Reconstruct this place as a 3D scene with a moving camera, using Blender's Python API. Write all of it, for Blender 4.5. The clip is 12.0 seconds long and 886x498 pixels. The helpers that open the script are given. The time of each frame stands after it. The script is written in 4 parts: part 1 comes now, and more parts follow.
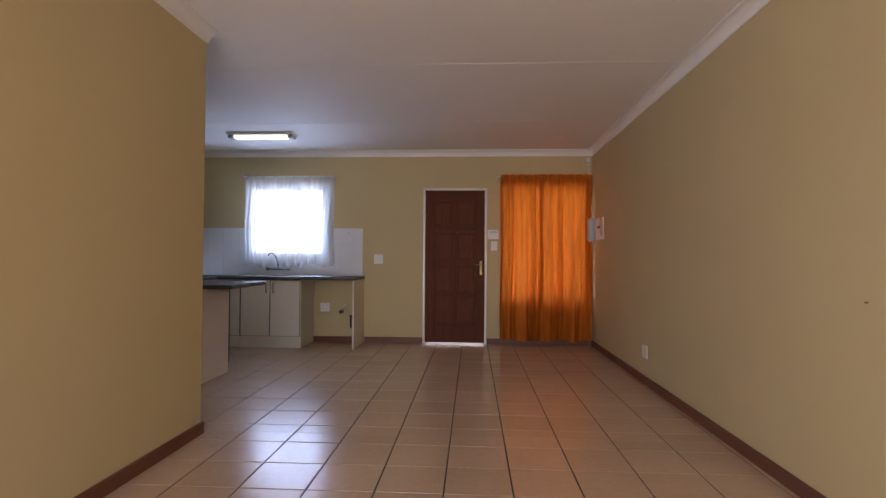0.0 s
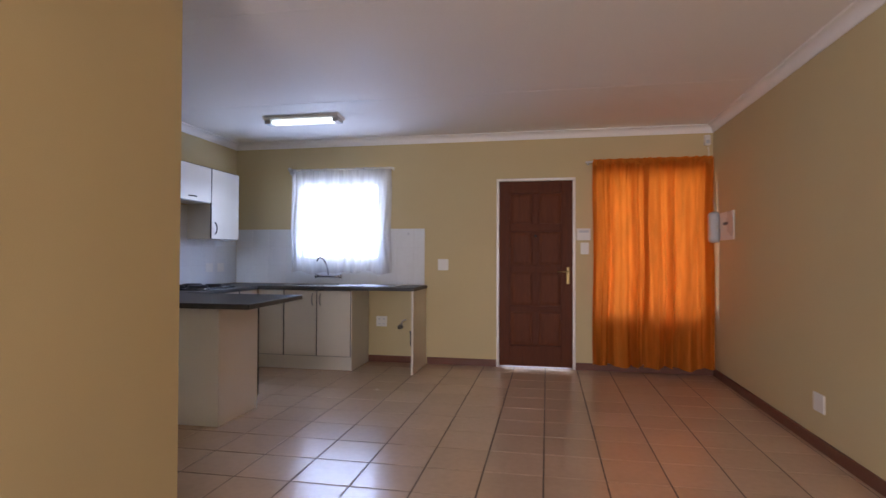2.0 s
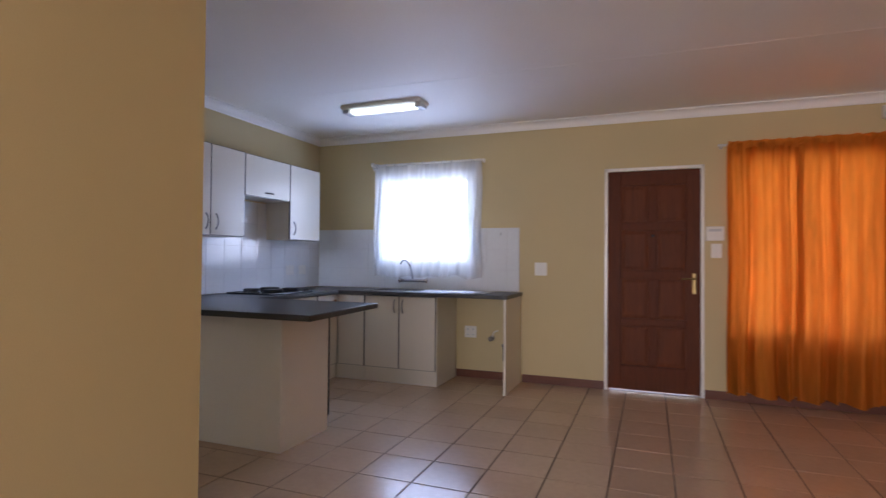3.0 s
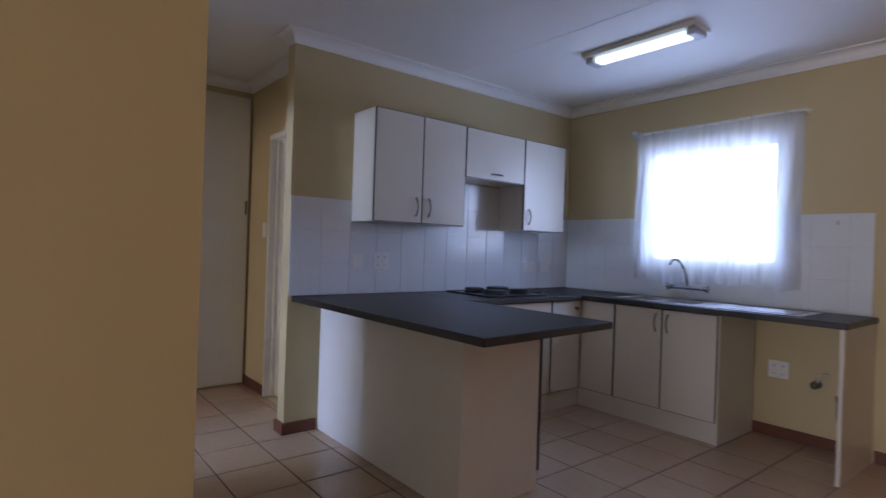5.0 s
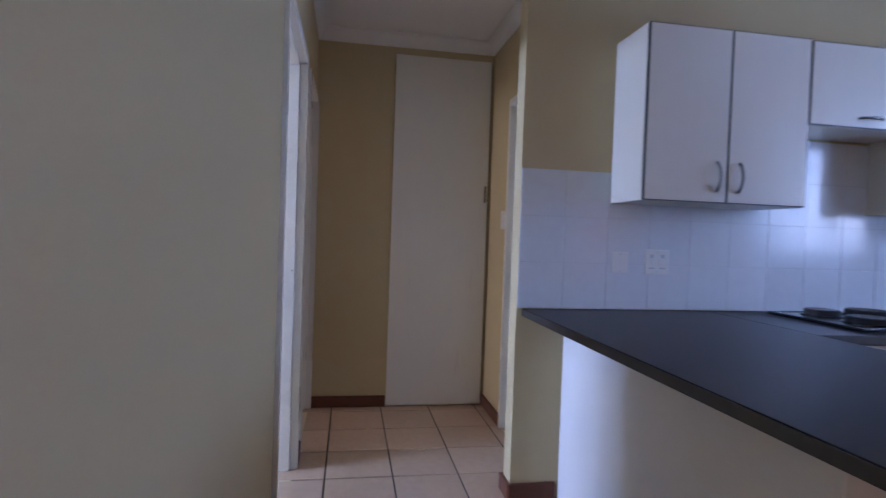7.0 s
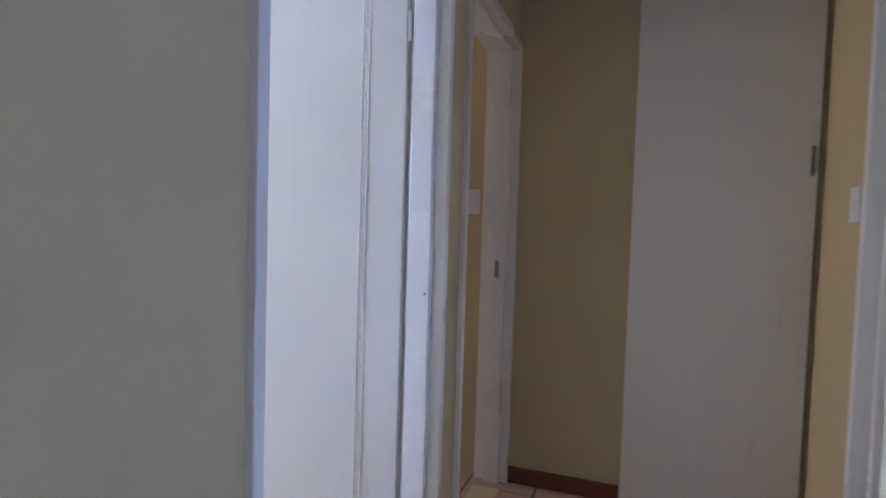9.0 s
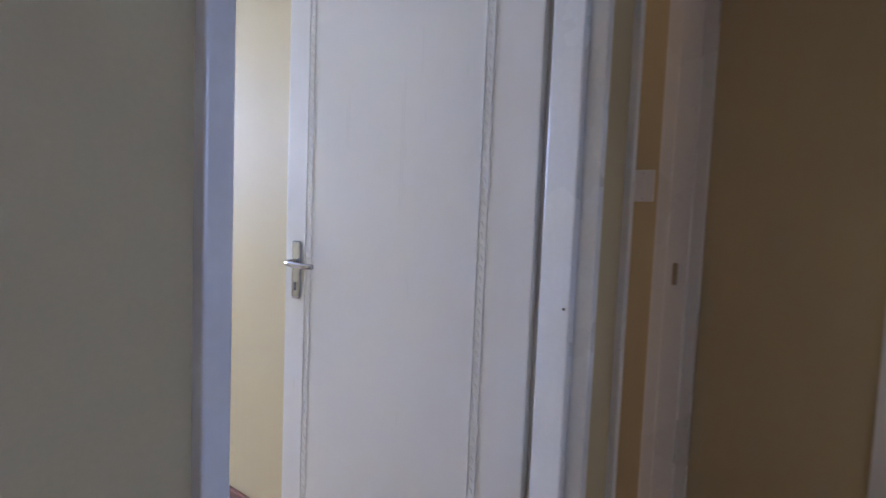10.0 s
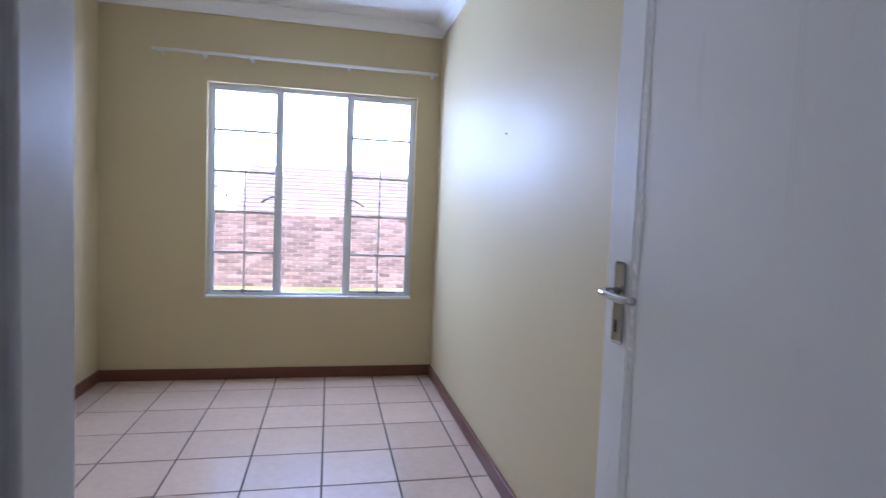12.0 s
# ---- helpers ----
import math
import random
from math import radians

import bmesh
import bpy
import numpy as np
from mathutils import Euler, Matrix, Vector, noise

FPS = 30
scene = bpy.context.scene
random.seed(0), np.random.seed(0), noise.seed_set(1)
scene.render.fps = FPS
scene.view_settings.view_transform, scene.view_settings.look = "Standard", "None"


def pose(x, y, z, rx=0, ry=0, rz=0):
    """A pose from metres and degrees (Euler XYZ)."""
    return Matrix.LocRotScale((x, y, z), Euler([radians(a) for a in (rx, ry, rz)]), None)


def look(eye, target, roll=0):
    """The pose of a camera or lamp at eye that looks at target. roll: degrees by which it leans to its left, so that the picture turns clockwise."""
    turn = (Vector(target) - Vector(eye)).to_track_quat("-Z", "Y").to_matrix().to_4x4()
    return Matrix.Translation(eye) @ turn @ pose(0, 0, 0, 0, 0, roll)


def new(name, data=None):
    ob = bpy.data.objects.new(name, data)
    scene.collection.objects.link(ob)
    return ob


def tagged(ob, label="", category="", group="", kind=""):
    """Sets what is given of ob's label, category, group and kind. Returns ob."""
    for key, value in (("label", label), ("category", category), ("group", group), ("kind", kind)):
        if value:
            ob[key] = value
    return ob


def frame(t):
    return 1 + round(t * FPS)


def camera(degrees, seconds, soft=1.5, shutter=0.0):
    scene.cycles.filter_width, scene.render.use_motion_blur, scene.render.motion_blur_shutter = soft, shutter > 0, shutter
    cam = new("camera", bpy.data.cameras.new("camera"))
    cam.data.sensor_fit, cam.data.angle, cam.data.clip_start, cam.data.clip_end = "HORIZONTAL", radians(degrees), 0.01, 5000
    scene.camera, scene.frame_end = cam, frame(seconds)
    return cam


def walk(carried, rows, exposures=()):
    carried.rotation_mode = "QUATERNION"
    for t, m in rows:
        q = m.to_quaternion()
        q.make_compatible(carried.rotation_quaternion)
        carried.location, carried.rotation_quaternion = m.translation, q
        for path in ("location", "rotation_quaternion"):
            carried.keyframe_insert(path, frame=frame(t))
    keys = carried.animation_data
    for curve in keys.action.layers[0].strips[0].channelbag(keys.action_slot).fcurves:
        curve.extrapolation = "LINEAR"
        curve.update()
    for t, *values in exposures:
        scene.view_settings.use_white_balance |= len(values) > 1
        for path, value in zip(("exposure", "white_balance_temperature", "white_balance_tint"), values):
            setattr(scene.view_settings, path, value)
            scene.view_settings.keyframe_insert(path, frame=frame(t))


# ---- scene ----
cam = camera(78.8, 12.0, soft=1.4, shutter=0.4)
PATH = [
    (0, (0.505, 0.54, 1.138), (0.395, 2.537, 1.178), 0.4),
    (0.5, (0.485, 0.805, 1.128), (0.368, 2.802, 1.166), 0.2),
    (1, (0.484, 1.095, 1.136), (0.322, 3.088, 1.171), 0.0),
    (1.5, (0.437, 1.465, 1.165), (0.203, 3.452, 1.195), 0.0),
    (2, (0.389, 1.784, 1.224), (0.01, 3.748, 1.256), 0.2),
    (2.5, (0.301, 2.122, 1.243), (-0.224, 4.052, 1.275), 0.3),
    (3, (0.245, 2.478, 1.238), (-0.474, 4.343, 1.274), 0.5),
    (3.2, (0.184, 2.609, 1.238), (-0.628, 4.436, 1.27), 0.6),
    (4.8, (0.037, 3.573, 1.263), (-1.466, 4.892, 1.262), 2.0),
    (5, (-0.054, 3.655, 1.252), (-1.615, 4.905, 1.247), 1.9),
    (5.5, (-0.204, 3.878, 1.255), (-1.919, 4.907, 1.235), 2.0),
    (6, (-0.415, 4.036, 1.241), (-2.249, 4.834, 1.212), 2.2),
    (6.5, (-0.69, 4.15, 1.228), (-2.6, 4.742, 1.192), 2.2),
    (7, (-0.997, 4.285, 1.232), (-2.967, 4.629, 1.183), 2.0),
    (7.5, (-1.329, 4.4, 1.224), (-3.327, 4.475, 1.168), 1.9),
    (7.7, (-1.456, 4.426, 1.206), (-3.456, 4.416, 1.153), 2.1),
    (9.3, (-2.429, 4.632, 1.257), (-4.23, 3.77, 1.146), 1.4),
    (9.5, (-2.51, 4.606, 1.263), (-4.252, 3.63, 1.138), 1.3),
    (10, (-2.734, 4.499, 1.227), (-4.314, 3.279, 1.093), 2.3),
    (10.5, (-2.867, 4.453, 1.229), (-4.242, 3.008, 1.086), 1.8),
    (11, (-2.987, 4.415, 1.204), (-4.013, 2.702, 1.094), 2.5),
    (11.5, (-3.08, 4.311, 1.203), (-3.776, 2.441, 1.084), 2.3),
    (12, (-3.144, 4.195, 1.206), (-3.558, 2.242, 1.085), 2.3),
]
# exposure along the walk: seconds, stops, kelvin, tint
EXPOSE = [(0.0, 3.54, 7750, 32), (1.5, 3.86, 7700, 33), (3.0, 3.88, 7450, 33), (5.0, 3.4, 6850, 33), (5.5, 3.28, 6650, 34), (6.5, 3.62, 6050, 36), (7.0, 3.86, 5950, 36), (7.5, 4.06, 5850, 35), (9.3, 3.92, 5850, 33), (10.0, 3.55, 6250, 35), (10.5, 3.34, 6300, 37), (11.0, 3.18, 6250, 37), (11.5, 3.1, 6100, 37), (12.0, 2.78, 5900, 36)]
walk(cam, [(t, look(eye, target, roll)) for t, eye, target, roll in PATH], EXPOSE)

# ---- light ----
SUN_ELEV, SUN_AZ = radians(62), radians(14)
world = bpy.data.worlds.new("world")
scene.world = world
world.use_nodes = True
wt = world.node_tree
sky = wt.nodes.new("ShaderNodeTexSky")
sky.sky_type = "NISHITA"
sky.sun_disc = False
sky.sun_elevation, sky.sun_rotation = SUN_ELEV, SUN_AZ
wt.links.new(sky.outputs[0], wt.nodes["Background"].inputs["Color"])
wt.nodes["Background"].inputs["Strength"].default_value = 0.15


def lamp(name, kind, m, energy, color, size=None):
    data = bpy.data.lights.new(name, kind)
    data.energy, data.color = energy, color
    if kind == "SUN":
        data.angle = radians(0.5)
    if size:
        data.shape, data.size, data.size_y = "RECTANGLE", size[0], size[1]
    ob = new(name, data)
    ob.matrix_world = m
    return ob


sun_from = Vector((math.sin(SUN_AZ) * math.cos(SUN_ELEV), math.cos(SUN_AZ) * math.cos(SUN_ELEV), math.sin(SUN_ELEV)))
lamp("sun", "SUN", look(sun_from * 30, (0, 0, 0)), 2.8, (1.0, 0.95, 0.86))
# lamps in the openings stand in for daylight; the bedroom one whitens its upper panes
lamp("kitchen_window_daylight", "AREA", look((-2.08, 8.02, 1.66), (-2.08, 0, 1.5)), 4.4, (0.29, 0.56, 1.0), (0.92, 0.98))
lamp("front_window_daylight", "AREA", look((1.45, 8.02, 1.3), (1.45, 0, 1.3)), 0.22, (1.0, 0.84, 0.66), (1.0, 1.4))
# lit panel across the upper panes in place of the sky
lamp("bedroom_window_daylight", "AREA", look((-3.03, 0.04, 1.785), (-3.03, 3, 0.9)), 11.0, (0.43, 0.67, 1.0), (1.4, 0.53))
# fill added behind an unseen window to brighten the passage end
lamp("second_room_daylight", "AREA", look((-4.46, 0.04, 1.5), (-4.46, 3, 1.6)), 1.6, (0.95, 0.93, 0.85), (0.45, 1.0))
# fill from behind the start, placed to suit the light on the walls
lamp("garden_door_daylight", "AREA", look((-0.4, -2.55, 1.05), (2.6, 7, 2.7)), 14.3, (0.7, 0.84, 1.0), (2.0, 2.0))

# ---- plan ----
XR, XL, YB, YREAR = 2.11, -1.25, 7.89, -2.45     # living room: right wall, left wall, front wall, rear wall
YW, YW2 = 4.04, 3.91                             # passage wall: passage face, bedroom face
XK, XK2, YNIB, YN = -3.415, -3.52, 5.065, 5.29     # kitchen wall: kitchen face, passage face, nib end; passage north wall
XEND = -4.84                                     # end of the passage
XBW, XBE, YBW = -3.92, -1.64, 0.22               # bedroom: west wall, east wall, window wall
SKEW = 0.075                                     # how far the free end of the passage wall stands back
ZC, ZCB, COVE = 2.63, 2.585, 0.08                  # ceilings: living side, bedrooms
SK = 0.078                                       # skirting height


# ---- materials ----
def mat(name, color, rough=0.6, metal=0.0, var=0.06, big=0.8, fine=60.0, bump=0.05, spec=0.5, stretch=(1, 1, 1), rvar=0.1, obj=0.0, island=0.0, stain=None):
    m = bpy.data.materials.new(name)
    m.use_nodes = True
    n, l = m.node_tree.nodes, m.node_tree.links
    b = n["Principled BSDF"]
    geo = n.new("ShaderNodeNewGeometry")
    mp = n.new("ShaderNodeMapping")
    mp.inputs["Scale"].default_value = stretch
    l.new(geo.outputs["Position"], mp.inputs["Vector"])
    n1, n2 = n.new("ShaderNodeTexNoise"), n.new("ShaderNodeTexNoise")
    n1.inputs["Scale"].default_value, n1.inputs["Detail"].default_value = big, 5
    n2.inputs["Scale"].default_value, n2.inputs["Detail"].default_value = fine, 4
    for x in (n1, n2):
        l.new(mp.outputs[0], x.inputs["Vector"])
    add = n.new("ShaderNodeMath")
    add.operation = "ADD"
    l.new(n1.outputs[0], add.inputs[0])
    l.new(n2.outputs[0], add.inputs[1])
    total = add.outputs[0]
    base, lo, hi = 1.0, 1 - var * 1.6, 1 + var * 1.6
    rng = n.new("ShaderNodeMapRange")
    rng.inputs["From Min"].default_value, rng.inputs["From Max"].default_value = 0.6, 1.4
    rng.inputs["To Min"].default_value, rng.inputs["To Max"].default_value = lo, hi
    l.new(total, rng.inputs["Value"])
    value = rng.outputs[0]
    if obj or island:
        src = n.new("ShaderNodeObjectInfo").outputs["Random"] if obj else geo.outputs["Random Per Island"]
        r2 = n.new("ShaderNodeMapRange")
        k = obj or island
        r2.inputs["To Min"].default_value, r2.inputs["To Max"].default_value = 1 - k, 1 + k
        l.new(src, r2.inputs["Value"])
        mul = n.new("ShaderNodeMath")
        mul.operation = "MULTIPLY"
        l.new(value, mul.inputs[0])
        l.new(r2.outputs[0], mul.inputs[1])
        value = mul.outputs[0]
    vm = n.new("ShaderNodeVectorMath")
    vm.operation = "SCALE"
    vm.inputs[0].default_value = color
    l.new(value, vm.inputs["Scale"])
    col = vm.outputs[0]
    if stain:
        mx = n.new("ShaderNodeMix")
        mx.data_type = "RGBA"
        n3 = n.new("ShaderNodeTexNoise")
        n3.inputs["Scale"].default_value, n3.inputs["Detail"].default_value = stain[1], 6
        l.new(mp.outputs[0], n3.inputs["Vector"])
        r3 = n.new("ShaderNodeMapRange")
        r3.inputs["From Min"].default_value, r3.inputs["From Max"].default_value = 0.45, 0.75
        r3.inputs["To Max"].default_value = stain[2]
        l.new(n3.outputs[0], r3.inputs["Value"])
        l.new(r3.outputs[0], mx.inputs["Factor"])
        l.new(col, mx.inputs["A"])
        mx.inputs["B"].default_value = (*stain[0], 1)
        col = mx.outputs["Result"]
    l.new(col, b.inputs["Base Color"])
    rr = n.new("ShaderNodeMapRange")
    rr.inputs["From Min"].default_value, rr.inputs["From Max"].default_value = 0.3, 0.7
    rr.inputs["To Min"].default_value, rr.inputs["To Max"].default_value = max(0.03, rough - rvar), min(1, rough + rvar)
    l.new(n1.outputs[0], rr.inputs["Value"])
    l.new(rr.outputs[0], b.inputs["Roughness"])
    b.inputs["Metallic"].default_value = metal
    b.inputs["Specular IOR Level"].default_value = spec
    if bump:
        bp = n.new("ShaderNodeBump")
        bp.inputs["Strength"].default_value, bp.inputs["Distance"].default_value = bump, 0.004
        l.new(n2.outputs[0], bp.inputs["Height"])
        l.new(bp.outputs[0], b.inputs["Normal"])
    return m


def sheer(name, color, clear, through_light):
    """A woven cloth: part open weave, part light passed through, part diffuse."""
    m = bpy.data.materials.new(name)
    m.use_nodes = True
    n, l = m.node_tree.nodes, m.node_tree.links
    n.remove(n["Principled BSDF"])
    geo, wv = n.new("ShaderNodeNewGeometry"), n.new("ShaderNodeTexNoise")
    wv.inputs["Scale"].default_value, wv.inputs["Detail"].default_value = 9, 6
    mp = n.new("ShaderNodeMapping")
    mp.inputs["Scale"].default_value = (2.6, 1, 0.35)
    l.new(geo.outputs["Position"], mp.inputs["Vector"])
    l.new(mp.outputs[0], wv.inputs["Vector"])
    vm = n.new("ShaderNodeVectorMath")
    vm.operation = "SCALE"
    vm.inputs[0].default_value = color
    r = n.new("ShaderNodeMapRange")
    r.inputs["From Min"].default_value, r.inputs["From Max"].default_value = 0.3, 0.7
    r.inputs["To Min"].default_value, r.inputs["To Max"].default_value = 0.84, 1.1
    l.new(wv.outputs[0], r.inputs["Value"])
    l.new(r.outputs[0], vm.inputs["Scale"])
    d, t, c = n.new("ShaderNodeBsdfDiffuse"), n.new("ShaderNodeBsdfTranslucent"), n.new("ShaderNodeBsdfTransparent")
    for x in (d, t):
        l.new(vm.outputs[0], x.inputs["Color"])
    a, b = n.new("ShaderNodeMixShader"), n.new("ShaderNodeMixShader")
    a.inputs[0].default_value, b.inputs[0].default_value = through_light, clear
    l.new(d.outputs[0], a.inputs[1])
    l.new(t.outputs[0], a.inputs[2])
    l.new(a.outputs[0], b.inputs[1])
    l.new(c.outputs[0], b.inputs[2])
    l.new(b.outputs[0], n["Material Output"].inputs["Surface"])
    return m


PAINT = mat("khaki_wall_paint", (0.58, 0.468, 0.27), 0.53, spec=0.11, var=0.025, big=1.3, fine=220, bump=0.06, rvar=0.05, stain=((0.54, 0.42, 0.235), 0.7, 0.2))
CEIL = mat("ceiling_paint", (0.84, 0.81, 0.77), 0.7, var=0.03, big=0.7, fine=180, bump=0.04)
CORN = mat("cornice_paint", (0.84, 0.82, 0.79), 0.55, var=0.02, big=1.5, fine=120, bump=0.03)
WHITE = mat("white_gloss_paint", (0.78, 0.76, 0.71), 0.28, var=0.025, big=2, fine=90, bump=0.03, rvar=0.02)
DOORW = mat("white_door_paint", (0.76, 0.73, 0.67), 0.3, var=0.01, big=2, fine=70, bump=0.0, rvar=0.03, stretch=(8, 8, 1))
PLAST = mat("white_plastic", (0.75, 0.74, 0.7), 0.35, var=0.02, bump=0.01)
GREYP = mat("grey_plastic", (0.5, 0.53, 0.55), 0.4, var=0.03, bump=0.01)
DARKP = mat("dark_plastic", (0.03, 0.03, 0.035), 0.4, var=0.05, bump=0.02)
SKIRT = mat("brown_skirting", (0.155, 0.056, 0.033), 0.4, spec=0.3, var=0.12, big=3, fine=30, bump=0.08, stretch=(1, 1, 6))
TILE = mat("floor_tile_glaze", (0.53, 0.37, 0.26), 0.21, spec=0.5, var=0.05, big=2.2, fine=26, bump=0.0, obj=0.05, rvar=0.0)
GROUT = mat("dark_grout", (0.055, 0.036, 0.026), 0.85, var=0.2, big=3, fine=120, bump=0.2)
WTILE = mat("white_wall_tile", (0.70, 0.73, 0.745), 0.13, var=0.02, big=3, fine=30, bump=0.015, obj=0.015, rvar=0.04)
WGROUT = mat("pale_grout", (0.63, 0.63, 0.64), 0.8, var=0.08, bump=0.1)
MELA = mat("cream_melamine", (0.69, 0.64, 0.55), 0.3, var=0.008, big=2.5, fine=45, rvar=0.02, bump=0.0, stretch=(9, 9, 0.7))
EDGE = mat("dark_edging_and_gap_shade", (0.05, 0.047, 0.046), 0.4, var=0.1)
TOPM = mat("black_laminate", (0.014, 0.014, 0.018), 0.36, spec=0.16, rvar=0.0, var=0.1, big=4, fine=300, bump=0.0, stain=((0.05, 0.05, 0.055), 400, 0.12))
PLASTER = mat("white_plastered_panel", (0.8, 0.78, 0.76), 0.5, var=0.03, big=1.5, fine=120, bump=0.05)
STEEL = mat("stainless_steel", (0.62, 0.62, 0.62), 0.22, 1.0, var=0.05, bump=0.02)
CHROME = mat("chrome", (0.5, 0.5, 0.53), 0.09, 1.0, var=0.02, bump=0.0, rvar=0.03)
NICKEL = mat("dull_nickel", (0.3, 0.29, 0.28), 0.3, 1.0, var=0.05)
# chrome with its colour darkened to look backlit
CHROMEB = mat("backlit_dark_chrome", (0.24, 0.24, 0.26), 0.25, 1.0, var=0.1)
BRASS = mat("brass", (0.33, 0.23, 0.1), 0.45, 1.0, var=0.05)
WOOD = mat("mahogany_stain", (0.115, 0.03, 0.012), 0.5, spec=0.12, rvar=0.05, var=0.16, big=2.5, fine=14, bump=0.0, stretch=(14, 14, 0.9))
WOODP = mat("mahogany_panel", (0.135, 0.037, 0.015), 0.5, spec=0.12, rvar=0.05, var=0.22, big=2.5, fine=12, bump=0.0, stretch=(12, 12, 0.8))
BLACKI = mat("black_enamel", (0.012, 0.012, 0.014), 0.25, var=0.1)
IRON = mat("cast_iron", (0.018, 0.018, 0.02), 0.45, spec=0.3, var=0.2, bump=0.15)
FRAMEW = mat("window_steel_paint", (0.7, 0.7, 0.69), 0.4, var=0.04)
BRICKO = mat("face_brick", (0.2, 0.142, 0.125), 0.85, var=0.2, big=3, fine=60, bump=0.3, obj=0.45)
BRICKI = mat("face_brick_far", (0.2, 0.142, 0.125), 0.85, var=0.2, big=3, fine=60, bump=0.3, island=0.45)
MORTAR = mat("mortar", (0.52, 0.49, 0.45), 0.95, var=0.1, bump=0.2)
ROOFT = mat("roof_tile_clay", (0.2, 0.17, 0.152), 0.8, var=0.18, big=1.2, fine=20, bump=0.2, island=0.12)
LAWN = mat("lawn", (0.12, 0.15, 0.05), 0.9, var=0.35, big=0.6, fine=25, bump=0.5, stain=((0.34, 0.31, 0.19), 0.5, 0.8))
PAVE = mat("paving", (0.3, 0.255, 0.22), 0.85, var=0.15, big=1, fine=30, bump=0.2)
LEAFM = mat("leaf_green", (0.06, 0.11, 0.03), 0.6, var=0.3, island=0.3)
BARK = mat("bark", (0.14, 0.1, 0.07), 0.9, var=0.3, fine=30, bump=0.4)
FACADE = mat("outer_brickwork", (0.34, 0.2, 0.15), 0.9, var=0.15, big=1, fine=12, bump=0.2)
NETC = sheer("white_net_cloth", (0.84, 0.83, 0.82), 0.36, 0.55)
ORANGEC = sheer("orange_cloth", (0.7, 0.215, 0.035), 0.0, 0.38)

GLASS = bpy.data.materials.new("clear_glass")
GLASS.use_nodes = True
gb = GLASS.node_tree.nodes["Principled BSDF"]
gb.inputs["Transmission Weight"].default_value, gb.inputs["Roughness"].default_value, gb.inputs["IOR"].default_value = 1.0, 0.0, 1.45
TUBE = bpy.data.materials.new("lit_diffuser")
TUBE.use_nodes = True
tb = TUBE.node_tree.nodes["Principled BSDF"]
tb.inputs["Base Color"].default_value = (0.8, 0.9, 0.9, 1)
tb.inputs["Emission Color"].default_value, tb.inputs["Emission Strength"].default_value = (0.62, 0.92, 1.0, 1), 0.16


# ---- builders ----
def bm_box(bm, x0, x1, y0, y1, z0, z1, bevel=0.0):
    x0, x1, y0, y1, z0, z1 = min(x0, x1), max(x0, x1), min(y0, y1), max(y0, y1), min(z0, z1), max(z0, z1)
    m = Matrix.LocRotScale(((x0 + x1) / 2, (y0 + y1) / 2, (z0 + z1) / 2), None, (x1 - x0, y1 - y0, z1 - z0))
    g = bmesh.ops.create_cube(bm, size=1, matrix=m)
    if bevel:
        edges = list({e for v in g["verts"] for e in v.link_edges})
        bmesh.ops.bevel(bm, geom=edges, offset=bevel, segments=2, profile=0.5, affect="EDGES")
    return bm


def box(x0, x1, y0, y1, z0, z1, bevel=0.0):
    return bm_box(bmesh.new(), x0, x1, y0, y1, z0, z1, bevel)


def boxes(rows, bevel=0.0):
    bm = bmesh.new()
    for r in rows:
        bm_box(bm, *r, bevel)
    return bm


def bm_cyl(bm, a, b, r, r2=None, seg=20):
    a, b = Vector(a), Vector(b)
    q = (b - a).to_track_quat("Z", "Y").to_matrix().to_4x4()
    bmesh.ops.create_cone(bm, cap_ends=True, segments=seg, radius1=r, radius2=r if r2 is None else r2, depth=(b - a).length, matrix=Matrix.Translation((a + b) / 2) @ q)
    return bm


def cyl(a, b, r, r2=None, seg=20):
    return bm_cyl(bmesh.new(), a, b, r, r2, seg)


def pipe(points, r, seg=12):
    """A round bar swept along points."""
    bm = bmesh.new()
    pts = [Vector(p) for p in points]
    rings = []
    for i, p in enumerate(pts):
        d = (pts[min(i + 1, len(pts) - 1)] - pts[max(i - 1, 0)]).normalized()
        side = d.cross(Vector((0.31, 0.87, 0.38))).normalized()
        up = side.cross(d)
        rings.append([bm.verts.new(p + r * (math.cos(k * math.tau / seg) * side + math.sin(k * math.tau / seg) * up)) for k in range(seg)])
    for a, b in zip(rings, rings[1:]):
        for k in range(seg):
            bm.faces.new((a[k], a[(k + 1) % seg], b[(k + 1) % seg], b[k]))
    bm.faces.new(rings[0][::-1])
    bm.faces.new(rings[-1])
    bmesh.ops.recalc_face_normals(bm, faces=bm.faces)
    return bm


PLACE = {}  # where each thing stands


def mesh_of(name, bm, material, smooth=False):
    me = bpy.data.meshes.new(name)
    bm.to_mesh(me)
    bm.free()
    me.materials.append(material)
    if smooth:
        for p in me.polygons:
            p.use_smooth = True
    return me


def part(name, bm, material, parent, label="", smooth=False):
    """One mesh under a thing or a part; the bmesh is in world places."""
    base = PLACE.get(parent.name, Matrix())
    bmesh.ops.transform(bm, matrix=base.inverted(), verts=bm.verts)
    ob = new(name, mesh_of(name, bm, material, smooth))
    ob.parent = parent
    PLACE[ob.name] = base
    return tagged(ob, label)


def thing(name, at, label, category, group="", kind="", turn=0.0):
    ob = new(name)
    ob.empty_display_size = 0.1
    ob.location, ob.rotation_euler = at, (0, 0, radians(turn))
    PLACE[ob.name] = pose(*at, 0, 0, turn)
    return tagged(ob, label, category, group, kind)


